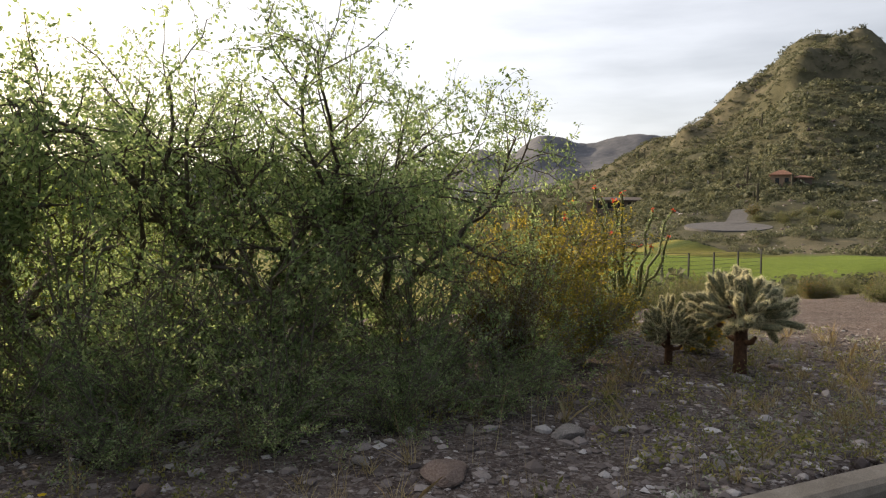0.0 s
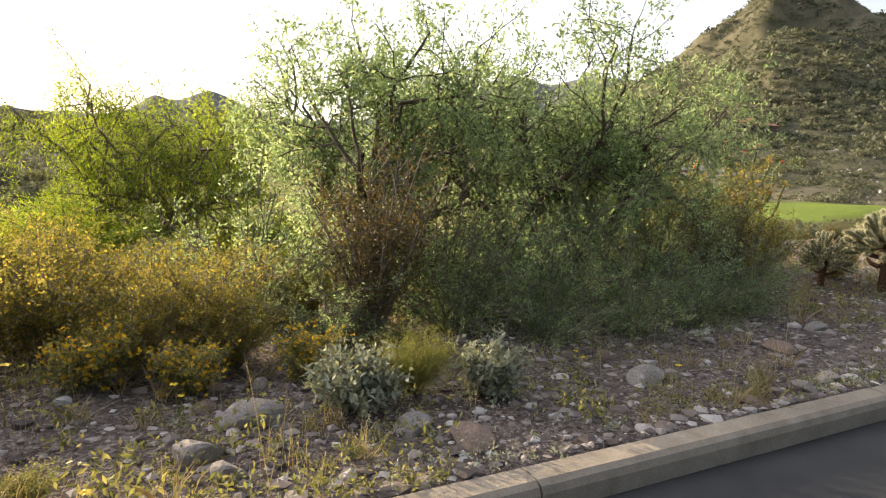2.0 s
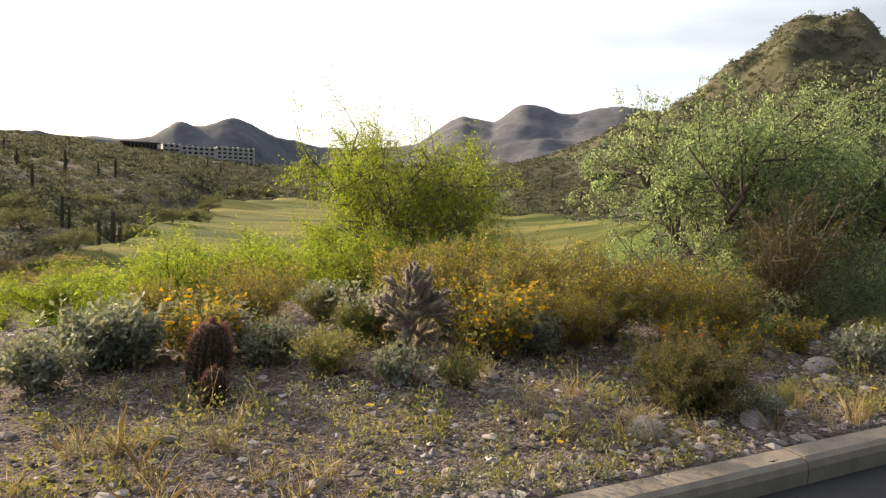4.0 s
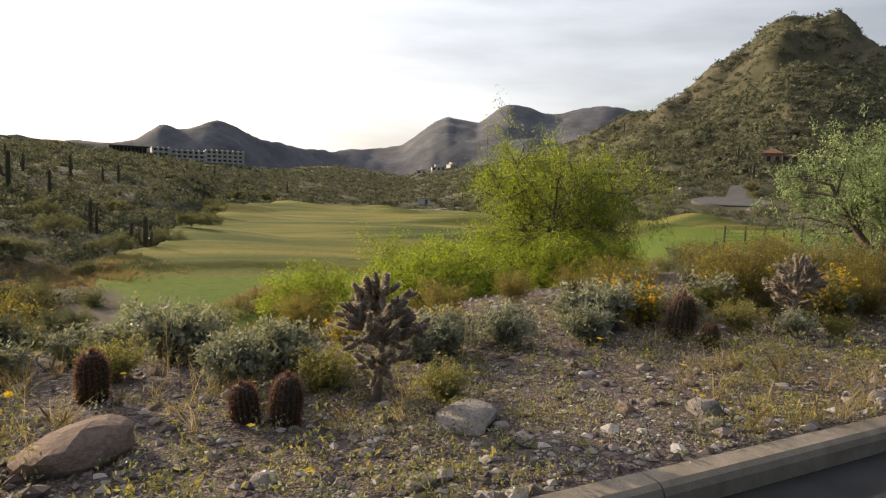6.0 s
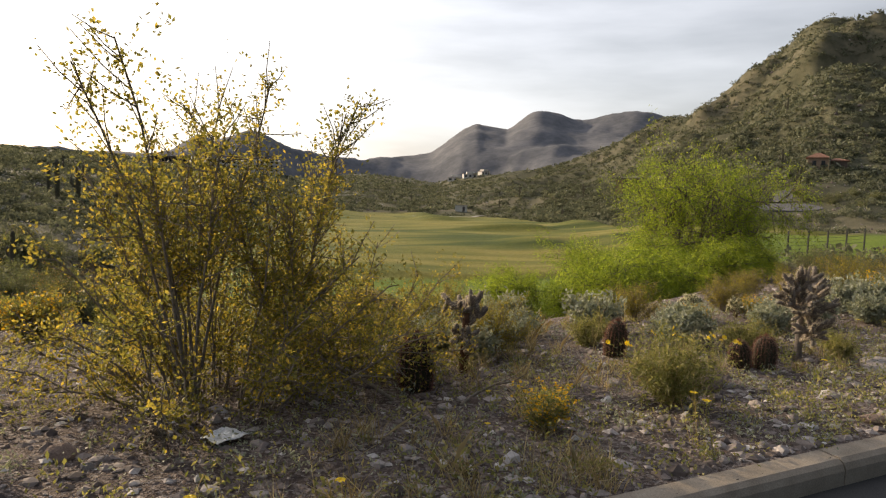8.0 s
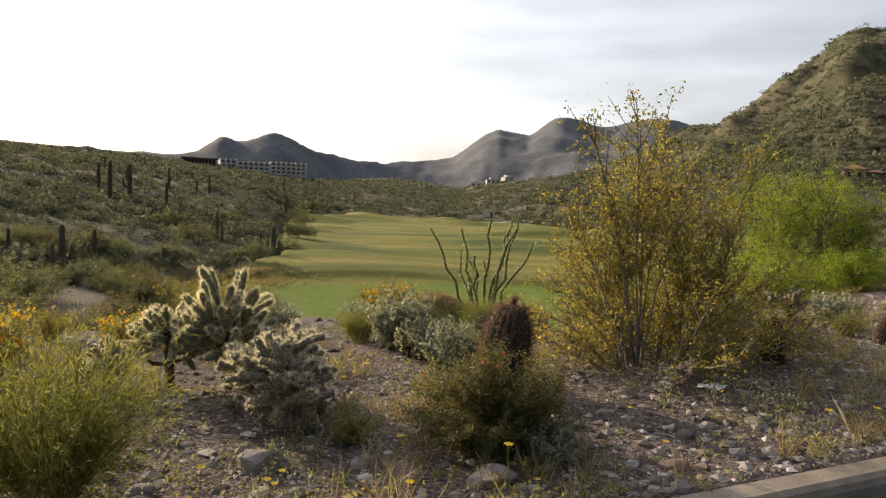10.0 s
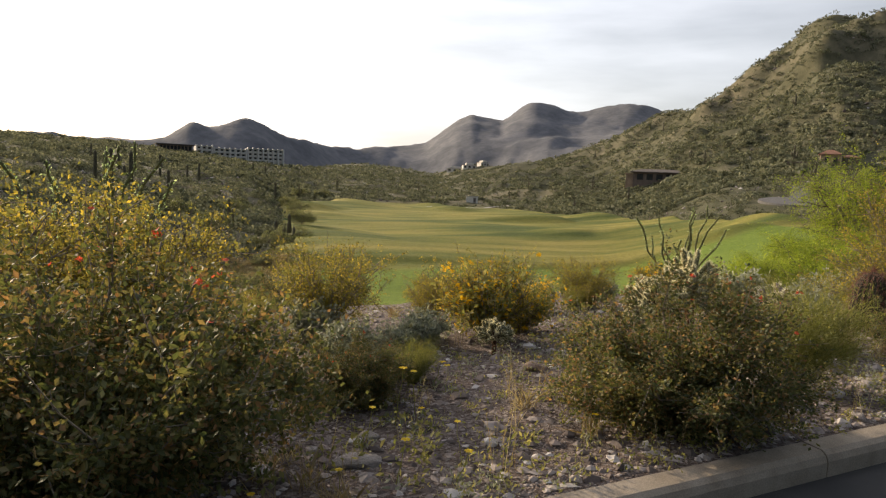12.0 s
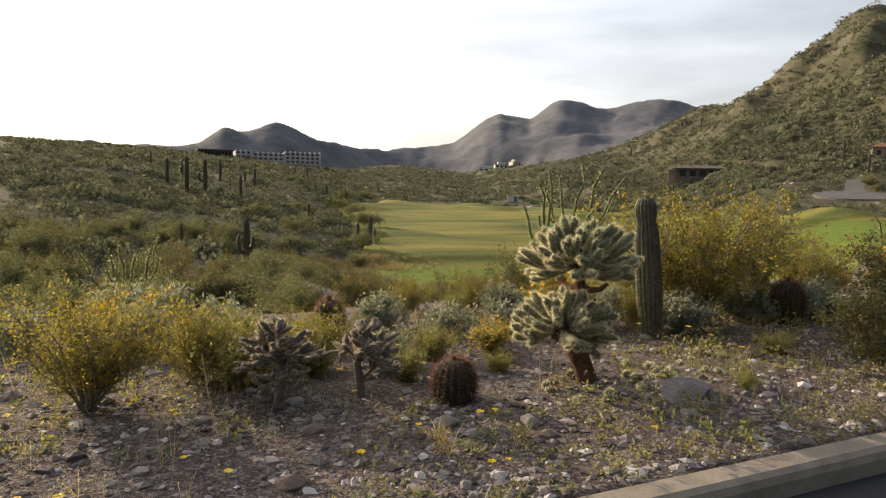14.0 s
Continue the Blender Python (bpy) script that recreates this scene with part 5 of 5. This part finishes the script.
def paper_litter():
    bm = bmesh.new()
    bmesh.ops.create_grid(bm, x_segments=8, y_segments=6, size=0.09)
    for v in bm.verts:
        v.co.z = 0.035 + 0.03 * noise.noise(v.co * 14)
        v.co.x *= 1.3
    r = bmesh.ops.extrude_face_region(bm, geom=bm.faces[:])
    for g in r["geom"]:
        if isinstance(g, bmesh.types.BMVert):
            g.co.z += 0.004
    me = bpy.data.meshes.new("litter")
    bm.to_mesh(me)
    bm.free()
    me.materials.append(M_PAPER)
    return me


ob = new("litter", paper_litter())
ob.matrix_basis = pose(-16.85, 4.05, on_ground(-16.85, 4.05) - 0.005, 0, 0, 25)
tagged(ob, "crumpled white paper lying on the gravel", "litter")

# ---------------- the slope and the hills ----------------
mid = [shrub_meshes(s, 1.3, 2.0, 34, 12, 16, (0.06, 0.028), M_TWIG, mt, 0.3, 0.012, 0.15, jitter=0.05, dome=True)[0] for s, mt in ((121, M_OLIVE), (122, M_DARKLEAF), (123, M_OLIVE), (124, M_OLIVE))]
rng = np.random.default_rng(77)
placed = 0
while placed < 296:
    x, y = (rng.uniform(-60, 45), 8.5 + 30 * rng.random() ** 1.3) if placed < 170 else (rng.uniform(-48, -8), rng.uniform(32, 68))
    if float(turf_mask(np.array([x]), np.array([y]))[0]) > 0.1 or value_noise(np.array([x / 7]), np.array([y / 7]), 3)[0] < -0.25 or math.hypot((x + 13) / 8, (y - 63) / 6) < 1:
        continue
    if x > -11 and y > 17 and x < 12 and rng.random() < 0.75:
        continue
    s = rng.uniform(0.45, 0.95) * (0.75 if y < 14 else 2.0 if y > 32 else 1.0)
    k = int(rng.integers(0, 4))
    plant("slope_shrub", ("rounded olive-green shrub on the slope", "dark twiggy shrub on the slope", "rounded olive-green shrub on the slope", "rounded olive-green shrub on the slope")[k], "shrub", mid[k], spot(x, y, s, rng.uniform(0, 360), 0.05), "slope shrubs")
    placed += 1

# larger mesquites along the edge of the fairway
mesq_far = tree_meshes(15, 5, 0.4, 0.085, 1.5, MESQ_PLAN, 12, (0.09, 0.045), M_BARK, M_OLIVE, lean=0.9, droop=0.35, floor=0.1)
for (x, y, s, turn) in ((-9, 72, 1.0, 0), (-3, 88, 1.2, 50), (3, 104, 1.1, 120), (9, 126, 1.3, 200), (15, 150, 1.2, 30), (19, 172, 1.4, 90), (24, 198, 1.4, 10), (36, 226, 1.4, 60), (-14, 82, 1.1, 70), (-27.5, 44, 0.7, 15), (-21, 46, 0.62, 80), (-18, 53, 0.8, 200), (-30, 52, 0.85, 120), (-20.5, 60, 0.8, 300), (-24, 66, 0.95, 10), (-17, 70, 0.9, 160), (-34, 62, 0.9, 250), (-11.5, 66, 0.6, 50), (-16, 100, 1.2, 10), (-6, 112, 1.2, 140), (50, 246, 1.5, 60)):
    plant("mesquite_tree", "rounded mesquite tree at the edge of the fairway", "tree", (("trunk", mesq_far[0]), ("crown", mesq_far[1])), spot(x, y, s, turn, 0.1, 0.85), "mesquites")

# shrubs and small trees round the villa
rr = random.Random(4)
for k in range(16):
    a, r = rr.uniform(52.6, 59.5), rr.uniform(150, 168)
    x, y = HUB_X + r * math.sin(radians(a)), r * math.cos(radians(a))
    if math.hypot(x - 103, y - 91) > 10:
        plant("garden_shrub", "rounded olive-green shrub in front of the villa", "shrub", mid[k % 4], spot(x, y, rr.uniform(1.0, 2.0), rr.uniform(0, 360), 0.05), "garden shrubs")

# small shrubs that fringe the verge
rr = random.Random(21)
FRINGE = (("brittlebush", "low grey-leaved brittlebush on gravel", "shrub", grey[0], "brittlebushes", 0.9), ("creosote_bush", CREO, "bush", creo[1], "creosote bushes", 0.42), ("brittlebush", "low grey-leaved brittlebush on gravel", "shrub", grey[1], "brittlebushes", 1.1),
          ("flowering_brittlebush", "yellow-flowered brittlebush with green-grey leaves", "shrub", flowering[1], "yellow-flowered bushes", 0.8), ("broom_shrub", "upright green broom-like shrub with thin bare stems", "shrub", broom, "broom shrubs", 0.45))
for i in range(120):
    nm, lb, ct, ms, gp, sc = FRINGE[(0, 1, 2, 0, 0, 2, 1, 4, 2, 0, 1, 3)[i % 12]]
    x, y = rr.uniform(-36, 8), 5.2 + 3.2 * rr.random()
    plant(nm, lb, ct, ms, spot(x, y, sc * rr.uniform(0.7, 1.2), rr.uniform(0, 360)), gp)


def scrub_mesh(seed, n, az0, az1, r0, r1, tris):
    """Countless bushes on the far slopes: each a dense core with a ragged shell of leaf clumps."""
    rng = np.random.default_rng(seed)
    az, r = rng.uniform(az0, az1, n * 3), np.exp(rng.uniform(math.log(r0), math.log(r1), n * 3))
    x, y = HUB_X + r * np.sin(np.radians(az)), r * np.cos(np.radians(az))
    keep = (turf_mask(x, y) < 0.05) & (value_noise(x / 16, y / 16, 21) + 0.5 * value_noise(x / 5, y / 5, 22) > -0.75)
    keep &= (np.hypot(x - 112, y - 240) > 9) & (np.hypot((x + 13) / 8, (y - 63) / 6) > 1)
    keep &= ~((np.hypot(x - 103, y - 91) < 10) | ((np.abs(x - 114) < 8) & (np.abs(y - 98 - 0.6 * (x - 114)) < 4)))
    x, y, r = x[keep][:n], y[keep][:n], r[keep][:n]
    n = len(x)
    c = np.stack([x, y, terrain(x, y)], -1)
    size = np.clip(np.exp(rng.normal(-0.32, 0.42, n)), 0.3, 2.0) * np.interp(r, [40, 150, 260, 450, 900], [1.1, 1.1, 1.25, 1.35, 2.2])
    d = unit(rng.normal(size=(n, tris, 3)))
    d[..., 2] = np.abs(d[..., 2]) * 0.95 + 0.02
    rad = size[:, None, None] * rng.uniform(0.55, 1.05, (n, tris, 1))
    P = c[:, None] + d * rad * np.array([1.15, 1.15, 0.95])
    big = size[:, None, None] * 1.75 / math.sqrt(tris)
    A = unit(rng.normal(size=(n, tris, 3))) * big * rng.uniform(0.45, 1.0, (n, tris, 1))
    B = unit(np.cross(A, d + 0.5 * rng.normal(size=d.shape))) * big * rng.uniform(0.3, 0.75, (n, tris, 1))
    V = np.stack([P - A, P + B, P + A, P - B], 2).reshape(-1, 3)
    return np_mesh("scrub", V, np.arange(len(V)).reshape(-1, 4), M_SCRUB)


tagged(new("hill_scrub", scrub_mesh(204, 800, -50, 70, 52, 110, 130)), "rounded olive bushes on the bank below the road", "scrub", kind="stuff")
tagged(new("hill_scrub", scrub_mesh(201, 3600, -16, 66, 90, 260, 64)), "olive desert bushes on the nearer slopes", "scrub", kind="stuff")
tagged(new("hill_scrub", scrub_mesh(202, 12000, -10, 37, 210, 650, 18)), "dense desert scrub over the low hills", "scrub", kind="stuff")
tagged(new("hill_scrub", scrub_mesh(205, 17000, 35, 66, 185, 600, 20)), "olive scrub covering the near mountainside", "scrub", kind="stuff")
tagged(new("hill_scrub", scrub_mesh(203, 5500, -8, 58, 380, 1100, 9)), "distant scrub on the valley floor and low hills", "scrub", kind="stuff")


def hill_stones(seed, n):
    rng = np.random.default_rng(seed)
    az, r = rng.uniform(-12, 65, n * 2), np.exp(rng.uniform(math.log(75), math.log(430), n * 2))
    x, y = HUB_X + r * np.sin(np.radians(az)), r * np.cos(np.radians(az))
    keep = (turf_mask(x, y) < 0.02) & (value_noise(x / 9, y / 9, 41) > -0.1) & (np.hypot(x - 103, y - 91) > 10)
    x, y = x[keep][:n], y[keep][:n]
    n = len(x)
    base = np.array([(1, 0, 0), (0, 1, 0), (-1, 0, 0), (0, -1, 0), (0, 0, 0.8), (0, 0, -0.6)], float)
    V = base[None] * rng.uniform(0.6, 1.3, (n, 6, 3)) + rng.normal(size=(n, 6, 3)) * 0.15
    s = ((0.22 + 0.75 * rng.random(n) ** 2.5) * np.interp(np.hypot(x - HUB_X, y), [75, 180, 430], [0.3, 0.7, 1.1]))[:, None, None]
    V = V * s + np.stack([x, y, terrain(x, y)], -1)[:, None]
    T = np.array([(0, 1, 4), (1, 2, 4), (2, 3, 4), (3, 0, 4), (1, 0, 5), (2, 1, 5), (3, 2, 5), (0, 3, 5)])
    return np_mesh("hill_stones", V.reshape(-1, 3), (np.arange(n)[:, None, None] * 6 + T[None]).reshape(-1, 3), M_PEBBLE)


tagged(new("hill_stones", hill_stones(44, 6000)), "pale boulders strewn between the bushes of the hillsides", "rocks", kind="stuff")

sag_far = [saguaro_meshes(301, 3.6, 0.22, ((30, 1.3, 1.1, 0.15), (200, 1.0, 1.5, 0.16)), False), saguaro_meshes(302, 4.0, 0.24, (), False), saguaro_meshes(303, 4.2, 0.24, ((100, 1.6, 1.2, 0.16),), False)]
for (x, y, s, turn, v) in ((-24.9, 51, 1.0, 0, 0), (-23.3, 60, 0.8, 40, 2), (-28.8, 58, 0.65, 0, 1), (-5.6, 79, 1.2, 0, 0), (-6.9, 80, 0.9, 90, 1), (-4.8, 82, 0.9, 50, 1), (-10.5, 90, 0.95, 70, 2), (-9.8, 91, 0.75, 10, 1), (-15, 118, 1.1, 0, 2)):
    plant("saguaro", "mature saguaro standing in the scrub below the road" if v != 1 else "single-stemmed saguaro standing in the scrub", "cactus", sag_far[v], spot(x, y, s, turn, 0.1), "saguaros")
for i in range(46):
    a, r = rng.uniform(-5, 58), math.exp(rng.uniform(math.log(110), math.log(480)))
    x, y = HUB_X + r * math.sin(radians(a)), r * math.cos(radians(a))
    if float(turf_mask(np.array([x]), np.array([y]))[0]) > 0.05:
        continue
    plant("saguaro", "distant saguaro on the scrubby hillside", "cactus", sag_far[i % 3], spot(x, y, rng.uniform(0.9, 1.6), rng.uniform(0, 360), 0.2), "saguaros")


# ---------------- buildings ----------------
def box(x0, x1, y0, y1, z0, z1):
    V = np.array([(x, y, z) for z in (z0, z1) for x, y in ((x0, y0), (x1, y0), (x1, y1), (x0, y1))], float)
    F = np.array([(0, 3, 2, 1), (4, 5, 6, 7), (0, 1, 5, 4), (1, 2, 6, 5), (2, 3, 7, 6), (3, 0, 4, 7)])
    return V, F


def boxes(name, specs, material):
    V, F = join([box(*s) for s in specs])
    return np_mesh(name, V, F, material)


def hip(x0, x1, y0, y1, z0, z1, over=0.6):
    """A low hipped roof with eaves."""
    x0, x1, y0, y1 = x0 - over, x1 + over, y0 - over, y1 + over
    w = min(x1 - x0, y1 - y0) * 0.42
    cx, cy = (x0 + x1) / 2, (y0 + y1) / 2
    tx0, tx1, ty0, ty1 = min(x0 + w, cx), max(x1 - w, cx), min(y0 + w, cy), max(y1 - w, cy)
    V = np.array([(x0, y0, z0), (x1, y0, z0), (x1, y1, z0), (x0, y1, z0), (x0, y0, z0 + 0.25), (x1, y0, z0 + 0.25), (x1, y1, z0 + 0.25), (x0, y1, z0 + 0.25), (tx0, ty0, z1), (tx1, ty0, z1), (tx1, ty1, z1), (tx0, ty1, z1)], float)
    F = [(0, 3, 2, 1)] + [(i, (i + 1) % 4, (i + 1) % 4 + 4, i + 4) for i in range(4)] + [(i + 4, (i + 1) % 4 + 4, (i + 1) % 4 + 8, i + 8) for i in range(4)] + [(8, 9, 10, 11)]
    return np_mesh("roof", V, np.array(F), M_ROOF)


def at_bearing(az, r, turn=None, lift=0.0):
    x, y = HUB_X + r * math.sin(radians(az)), r * math.cos(radians(az))
    return pose(x, y, on_ground(x, y) + lift, 0, 0, -az if turn is None else turn)


def hotel():
    """White hillside hotel in stepped wings with rows of recessed balconies."""
    top = thing("hotel", "long white hillside hotel with rows of dark balconies", "building", at_bearing(9.4, 495, 4, 0.0) @ Matrix.Diagonal((1.15, 0.8, 0.8, 1)))
    wings = ((8, 30, 0.0, 3, 7), (-12, 7, 2.0, 2, 6), (-22, -13, 3.2, 2, 3))
    for (x0, x1, z0, floors, bays) in wings:
        fh = 3.4
        w = part("wing", boxes("wing", [(x0, x1, 2.2, 12, z0 - 6, z0 + floors * fh)], M_STUCCO_W), top)
        fins = [(x0 + (x1 - x0) * k / bays - 0.4, x0 + (x1 - x0) * k / bays + 0.4, 0, 2.2, z0 - 5, z0 + floors * fh + 0.9) for k in range(bays + 1)]
        for f in fins:
            part("fin_wall", boxes("fin_wall", [f], M_STUCCO_W), w)
        for k in range(floors + 1):
            part("slab", boxes("slab", [(x0, x1, 0.1, 2.2, z0 + k * fh - 0.2, z0 + k * fh + (1.25 if k < floors else 0.2))], M_STUCCO_W), w)
        for k in range(bays):
            for f in range(floors):
                xa, xb = x0 + (x1 - x0) * k / bays + 0.8, x0 + (x1 - x0) * (k + 1) / bays - 0.8
                part("window", boxes("window", [(xa, xb, 2.1, 2.18, z0 + f * fh + 0.2, z0 + f * fh + 2.8)], M_WINDOW), w)


hotel()


def lodge():
    top = thing("hilltop_lodge", "long low brown building with a flat roof on a hilltop", "building", at_bearing(4.9, 470, 0, 0) @ Matrix.Diagonal((0.72, 1, 1, 1)))
    part("wall", boxes("wall", [(-14, 14, 0, 10, -4, 3.4)], M_STUCCO_D), top)
    part("roof", boxes("roof", [(-16, 16, -1.6, 11, 3.4, 4.1)], M_ROOF_D), top)
    for k in range(9):
        part("window", boxes("window", [(-13 + k * 3, -10.9 + k * 3, -0.08, -0.01, 0.4, 2.7)], M_WINDOW), top)
        part("column", boxes("column", [(-13.6 + k * 3, -13.2 + k * 3, -1.3, -0.9, -3, 3.4)], M_STUCCO_T), top)


lodge()


def long_house():
    top = thing("hillside_house", "long low desert house with a dark roof and deep shaded porch", "house", at_bearing(43.3, 256, -43, 0.4))
    part("wall", boxes("wall", [(-9, 10, 0, 8, -3, 3.0)], M_STUCCO_D), top)
    part("wall", boxes("wall", [(-11.5, -9, 1, 7, -3, 2.2)], M_STUCCO_T), top)
    roof = hip(-9, 10, 0, 8, 3.0, 4.3, 1.2)
    roof.materials[0] = M_ROOF_D
    part("roof", roof, top, "low dark tiled roof")
    part("roof", boxes("roof", [(-12, -9.02, 0.6, 7.6, 2.2, 2.6)], M_STUCCO_T), top)
    for k in range(5):
        part("window", boxes("window", [(-7.6 + k * 3.4, -5.4 + k * 3.4, -0.08, -0.01, 0.3, 2.4)], M_WINDOW), top)


long_house()


def pavilion_house():
    top = thing("villa", "tan stucco villa with a red tiled pavilion roof", "house", at_bearing(55.2, 196, -54, 0.0) @ Matrix.Diagonal((0.72, 0.72, 0.8, 1)))
    part("wall", boxes("wall", [(-3.2, 3.2, 0, 6, -4, 3.2)], M_STUCCO_T), top)
    part("roof", hip(-3.2, 3.2, 0, 6, 3.2, 4.9), top, "red clay tile roof")
    for k in (-1.8, 1.0):
        part("window", boxes("window", [(k, k + 1.2, -0.08, -0.01, 0.5, 2.4)], M_WINDOW), top)
    part("wing", boxes("wing", [(3.2, 9, 3, 10, -4, 2.4)], M_STUCCO_D), top)
    part("roof", hip(3.3, 9, 3, 10, 2.4, 3.4), top, "red clay tile roof")
    part("garden_wall", boxes("garden_wall", [(-14, -3.2, 3, 3.5, -4, 0.9)], M_STUCCO_D), top)


pavilion_house()


def villa(az, r, w, turn, lift=0.0):
    top = thing("distant_villa", "small white flat-roofed villa far up the valley", "house", at_bearing(az, r, turn, lift), "distant villas")
    part("wall", boxes("wall", [(-w / 2, w / 2, 0, 9, -4, 3.6)], M_STUCCO_W), top)
    part("upper_storey", boxes("upper_storey", [(-w / 4, w / 3, 1, 8, 3.6, 6.0)], M_STUCCO_W), top)
    part("roof", boxes("roof", [(-w / 2 - 0.4, w / 2 + 0.4, -0.4, 9.4, 3.6, 3.9)], M_STUCCO_T), top)
    for k in range(3):
        xa = -w / 2 + w * (k + 0.25) / 3
        part("window", boxes("window", [(xa, xa + w / 6, -0.08, -0.01, 0.8, 2.8)], M_WINDOW), top)


for az, r, w, turn in ((28.9, 720, 14, -20), (27.7, 760, 18, -30), (30.2, 740, 10, 0), (31.6, 770, 12, -50), (33.6, 720, 16, -35)):
    villa(az, r, w, turn)


def shed():
    top = thing("shed", "small white utility shed beside the fairway", "shed", at_bearing(28.15, 275, -28, 0))
    part("wall", boxes("wall", [(-2.4, 2.4, 0, 3, -1, 2.4)], M_STUCCO_W), top)
    part("roof", boxes("roof", [(-2.7, 2.7, -0.3, 3.3, 2.4, 2.65)], M_PATH), top)
    part("door", boxes("door", [(0.6, 1.6, -0.06, -0.01, 0, 2.0)], M_ROOF_D), top)


shed()


def net_fence():
    """A tall wire fence on slim posts beside the tee."""
    top = thing("wire_fence", "tall dark wire fence on slim posts beside the tee", "fence", pose(41.8, 43.6, 0))
    def z(x):
        return on_ground(41.8 + x, 43.6)
    for k in range(5):
        part("post", boxes("post", [(k * 3.0 - 0.06, k * 3.0 + 0.06, -0.06, 0.06, z(k * 3.0) - 0.3, z(k * 3.0) + 2.3)], M_METAL), top)
    for k in range(4):
        x0 = k * 3.0
        for j in range(7):
            part("wire", np_mesh("wire", *tube(np.array([(x0, 0, z(x0) + 0.15 + j * 0.35), (x0 + 3, 0, z(x0 + 3) + 0.15 + j * 0.35)]), [0.014, 0.014], 4), M_METAL), top)


net_fence()


def draped(name, pts, width, material, lift=0.12):
    """A paved strip that follows the ground."""
    P = np.array(pts, float)
    n = 40
    s = np.linspace(0, len(P) - 1, n)
    C = np.stack([np.interp(s, np.arange(len(P)), P[:, k]) for k in (0, 1)], -1)
    T = unit(np.gradient(C, axis=0))
    N = np.stack([-T[:, 1], T[:, 0]], -1)
    rows = []
    for k in (-0.5, -0.17, 0.17, 0.5):
        q = C + N * width * k
        rows.append(np.stack([q[:, 0], q[:, 1], terrain(q[:, 0], q[:, 1]) + lift], -1))
    mean = np.mean([r[:, 2] for r in rows], 0)
    for r in rows:
        r[:, 2] = 0.3 * r[:, 2] + 0.7 * mean + 0.1
    V = np.concatenate(rows)
    i = np.arange(n - 1)
    F = np.concatenate([np.stack([k * n + i, k * n + i + 1, (k + 1) * n + i + 1, (k + 1) * n + i], -1) for k in range(3)])
    return np_mesh(name, V, F, material, True)


def turning_circle():
    n = 40
    a = np.arange(n) * 2 * np.pi / n
    ring = np.stack([103 + 7.6 * np.cos(a), 91 + 7.6 * np.sin(a)], -1)
    V = np.concatenate([np.c_[ring, 0.8 + 0.1 * ((ring[:, 0] - 103) * 0.76 + (ring[:, 1] - 91) * 0.65)], np.c_[ring, np.full(n, -0.9)]])
    i = np.arange(n)
    return np_mesh("cul_de_sac", V, [np.arange(n)[None], np.stack([i, i + n, (i + 1) % n + n, (i + 1) % n], -1)], M_COURT)


tagged(new("cul_de_sac", turning_circle()), "pale asphalt turning circle below the villas", "road", kind="structure")
tagged(new("driveway", draped("driveway", ((107, 94), (112, 97), (120, 102)), 4.5, M_COURT, 0.15)), "pale concrete driveway climbing to a villa", "driveway", kind="structure")
tagged(new("cart_path", draped("cart_path", ((82, 221), (98, 222), (113, 223), (122, 224)), 2.5, M_PATH, 0.1)), "pale cart path at the end of the fairway", "path", kind="structure")
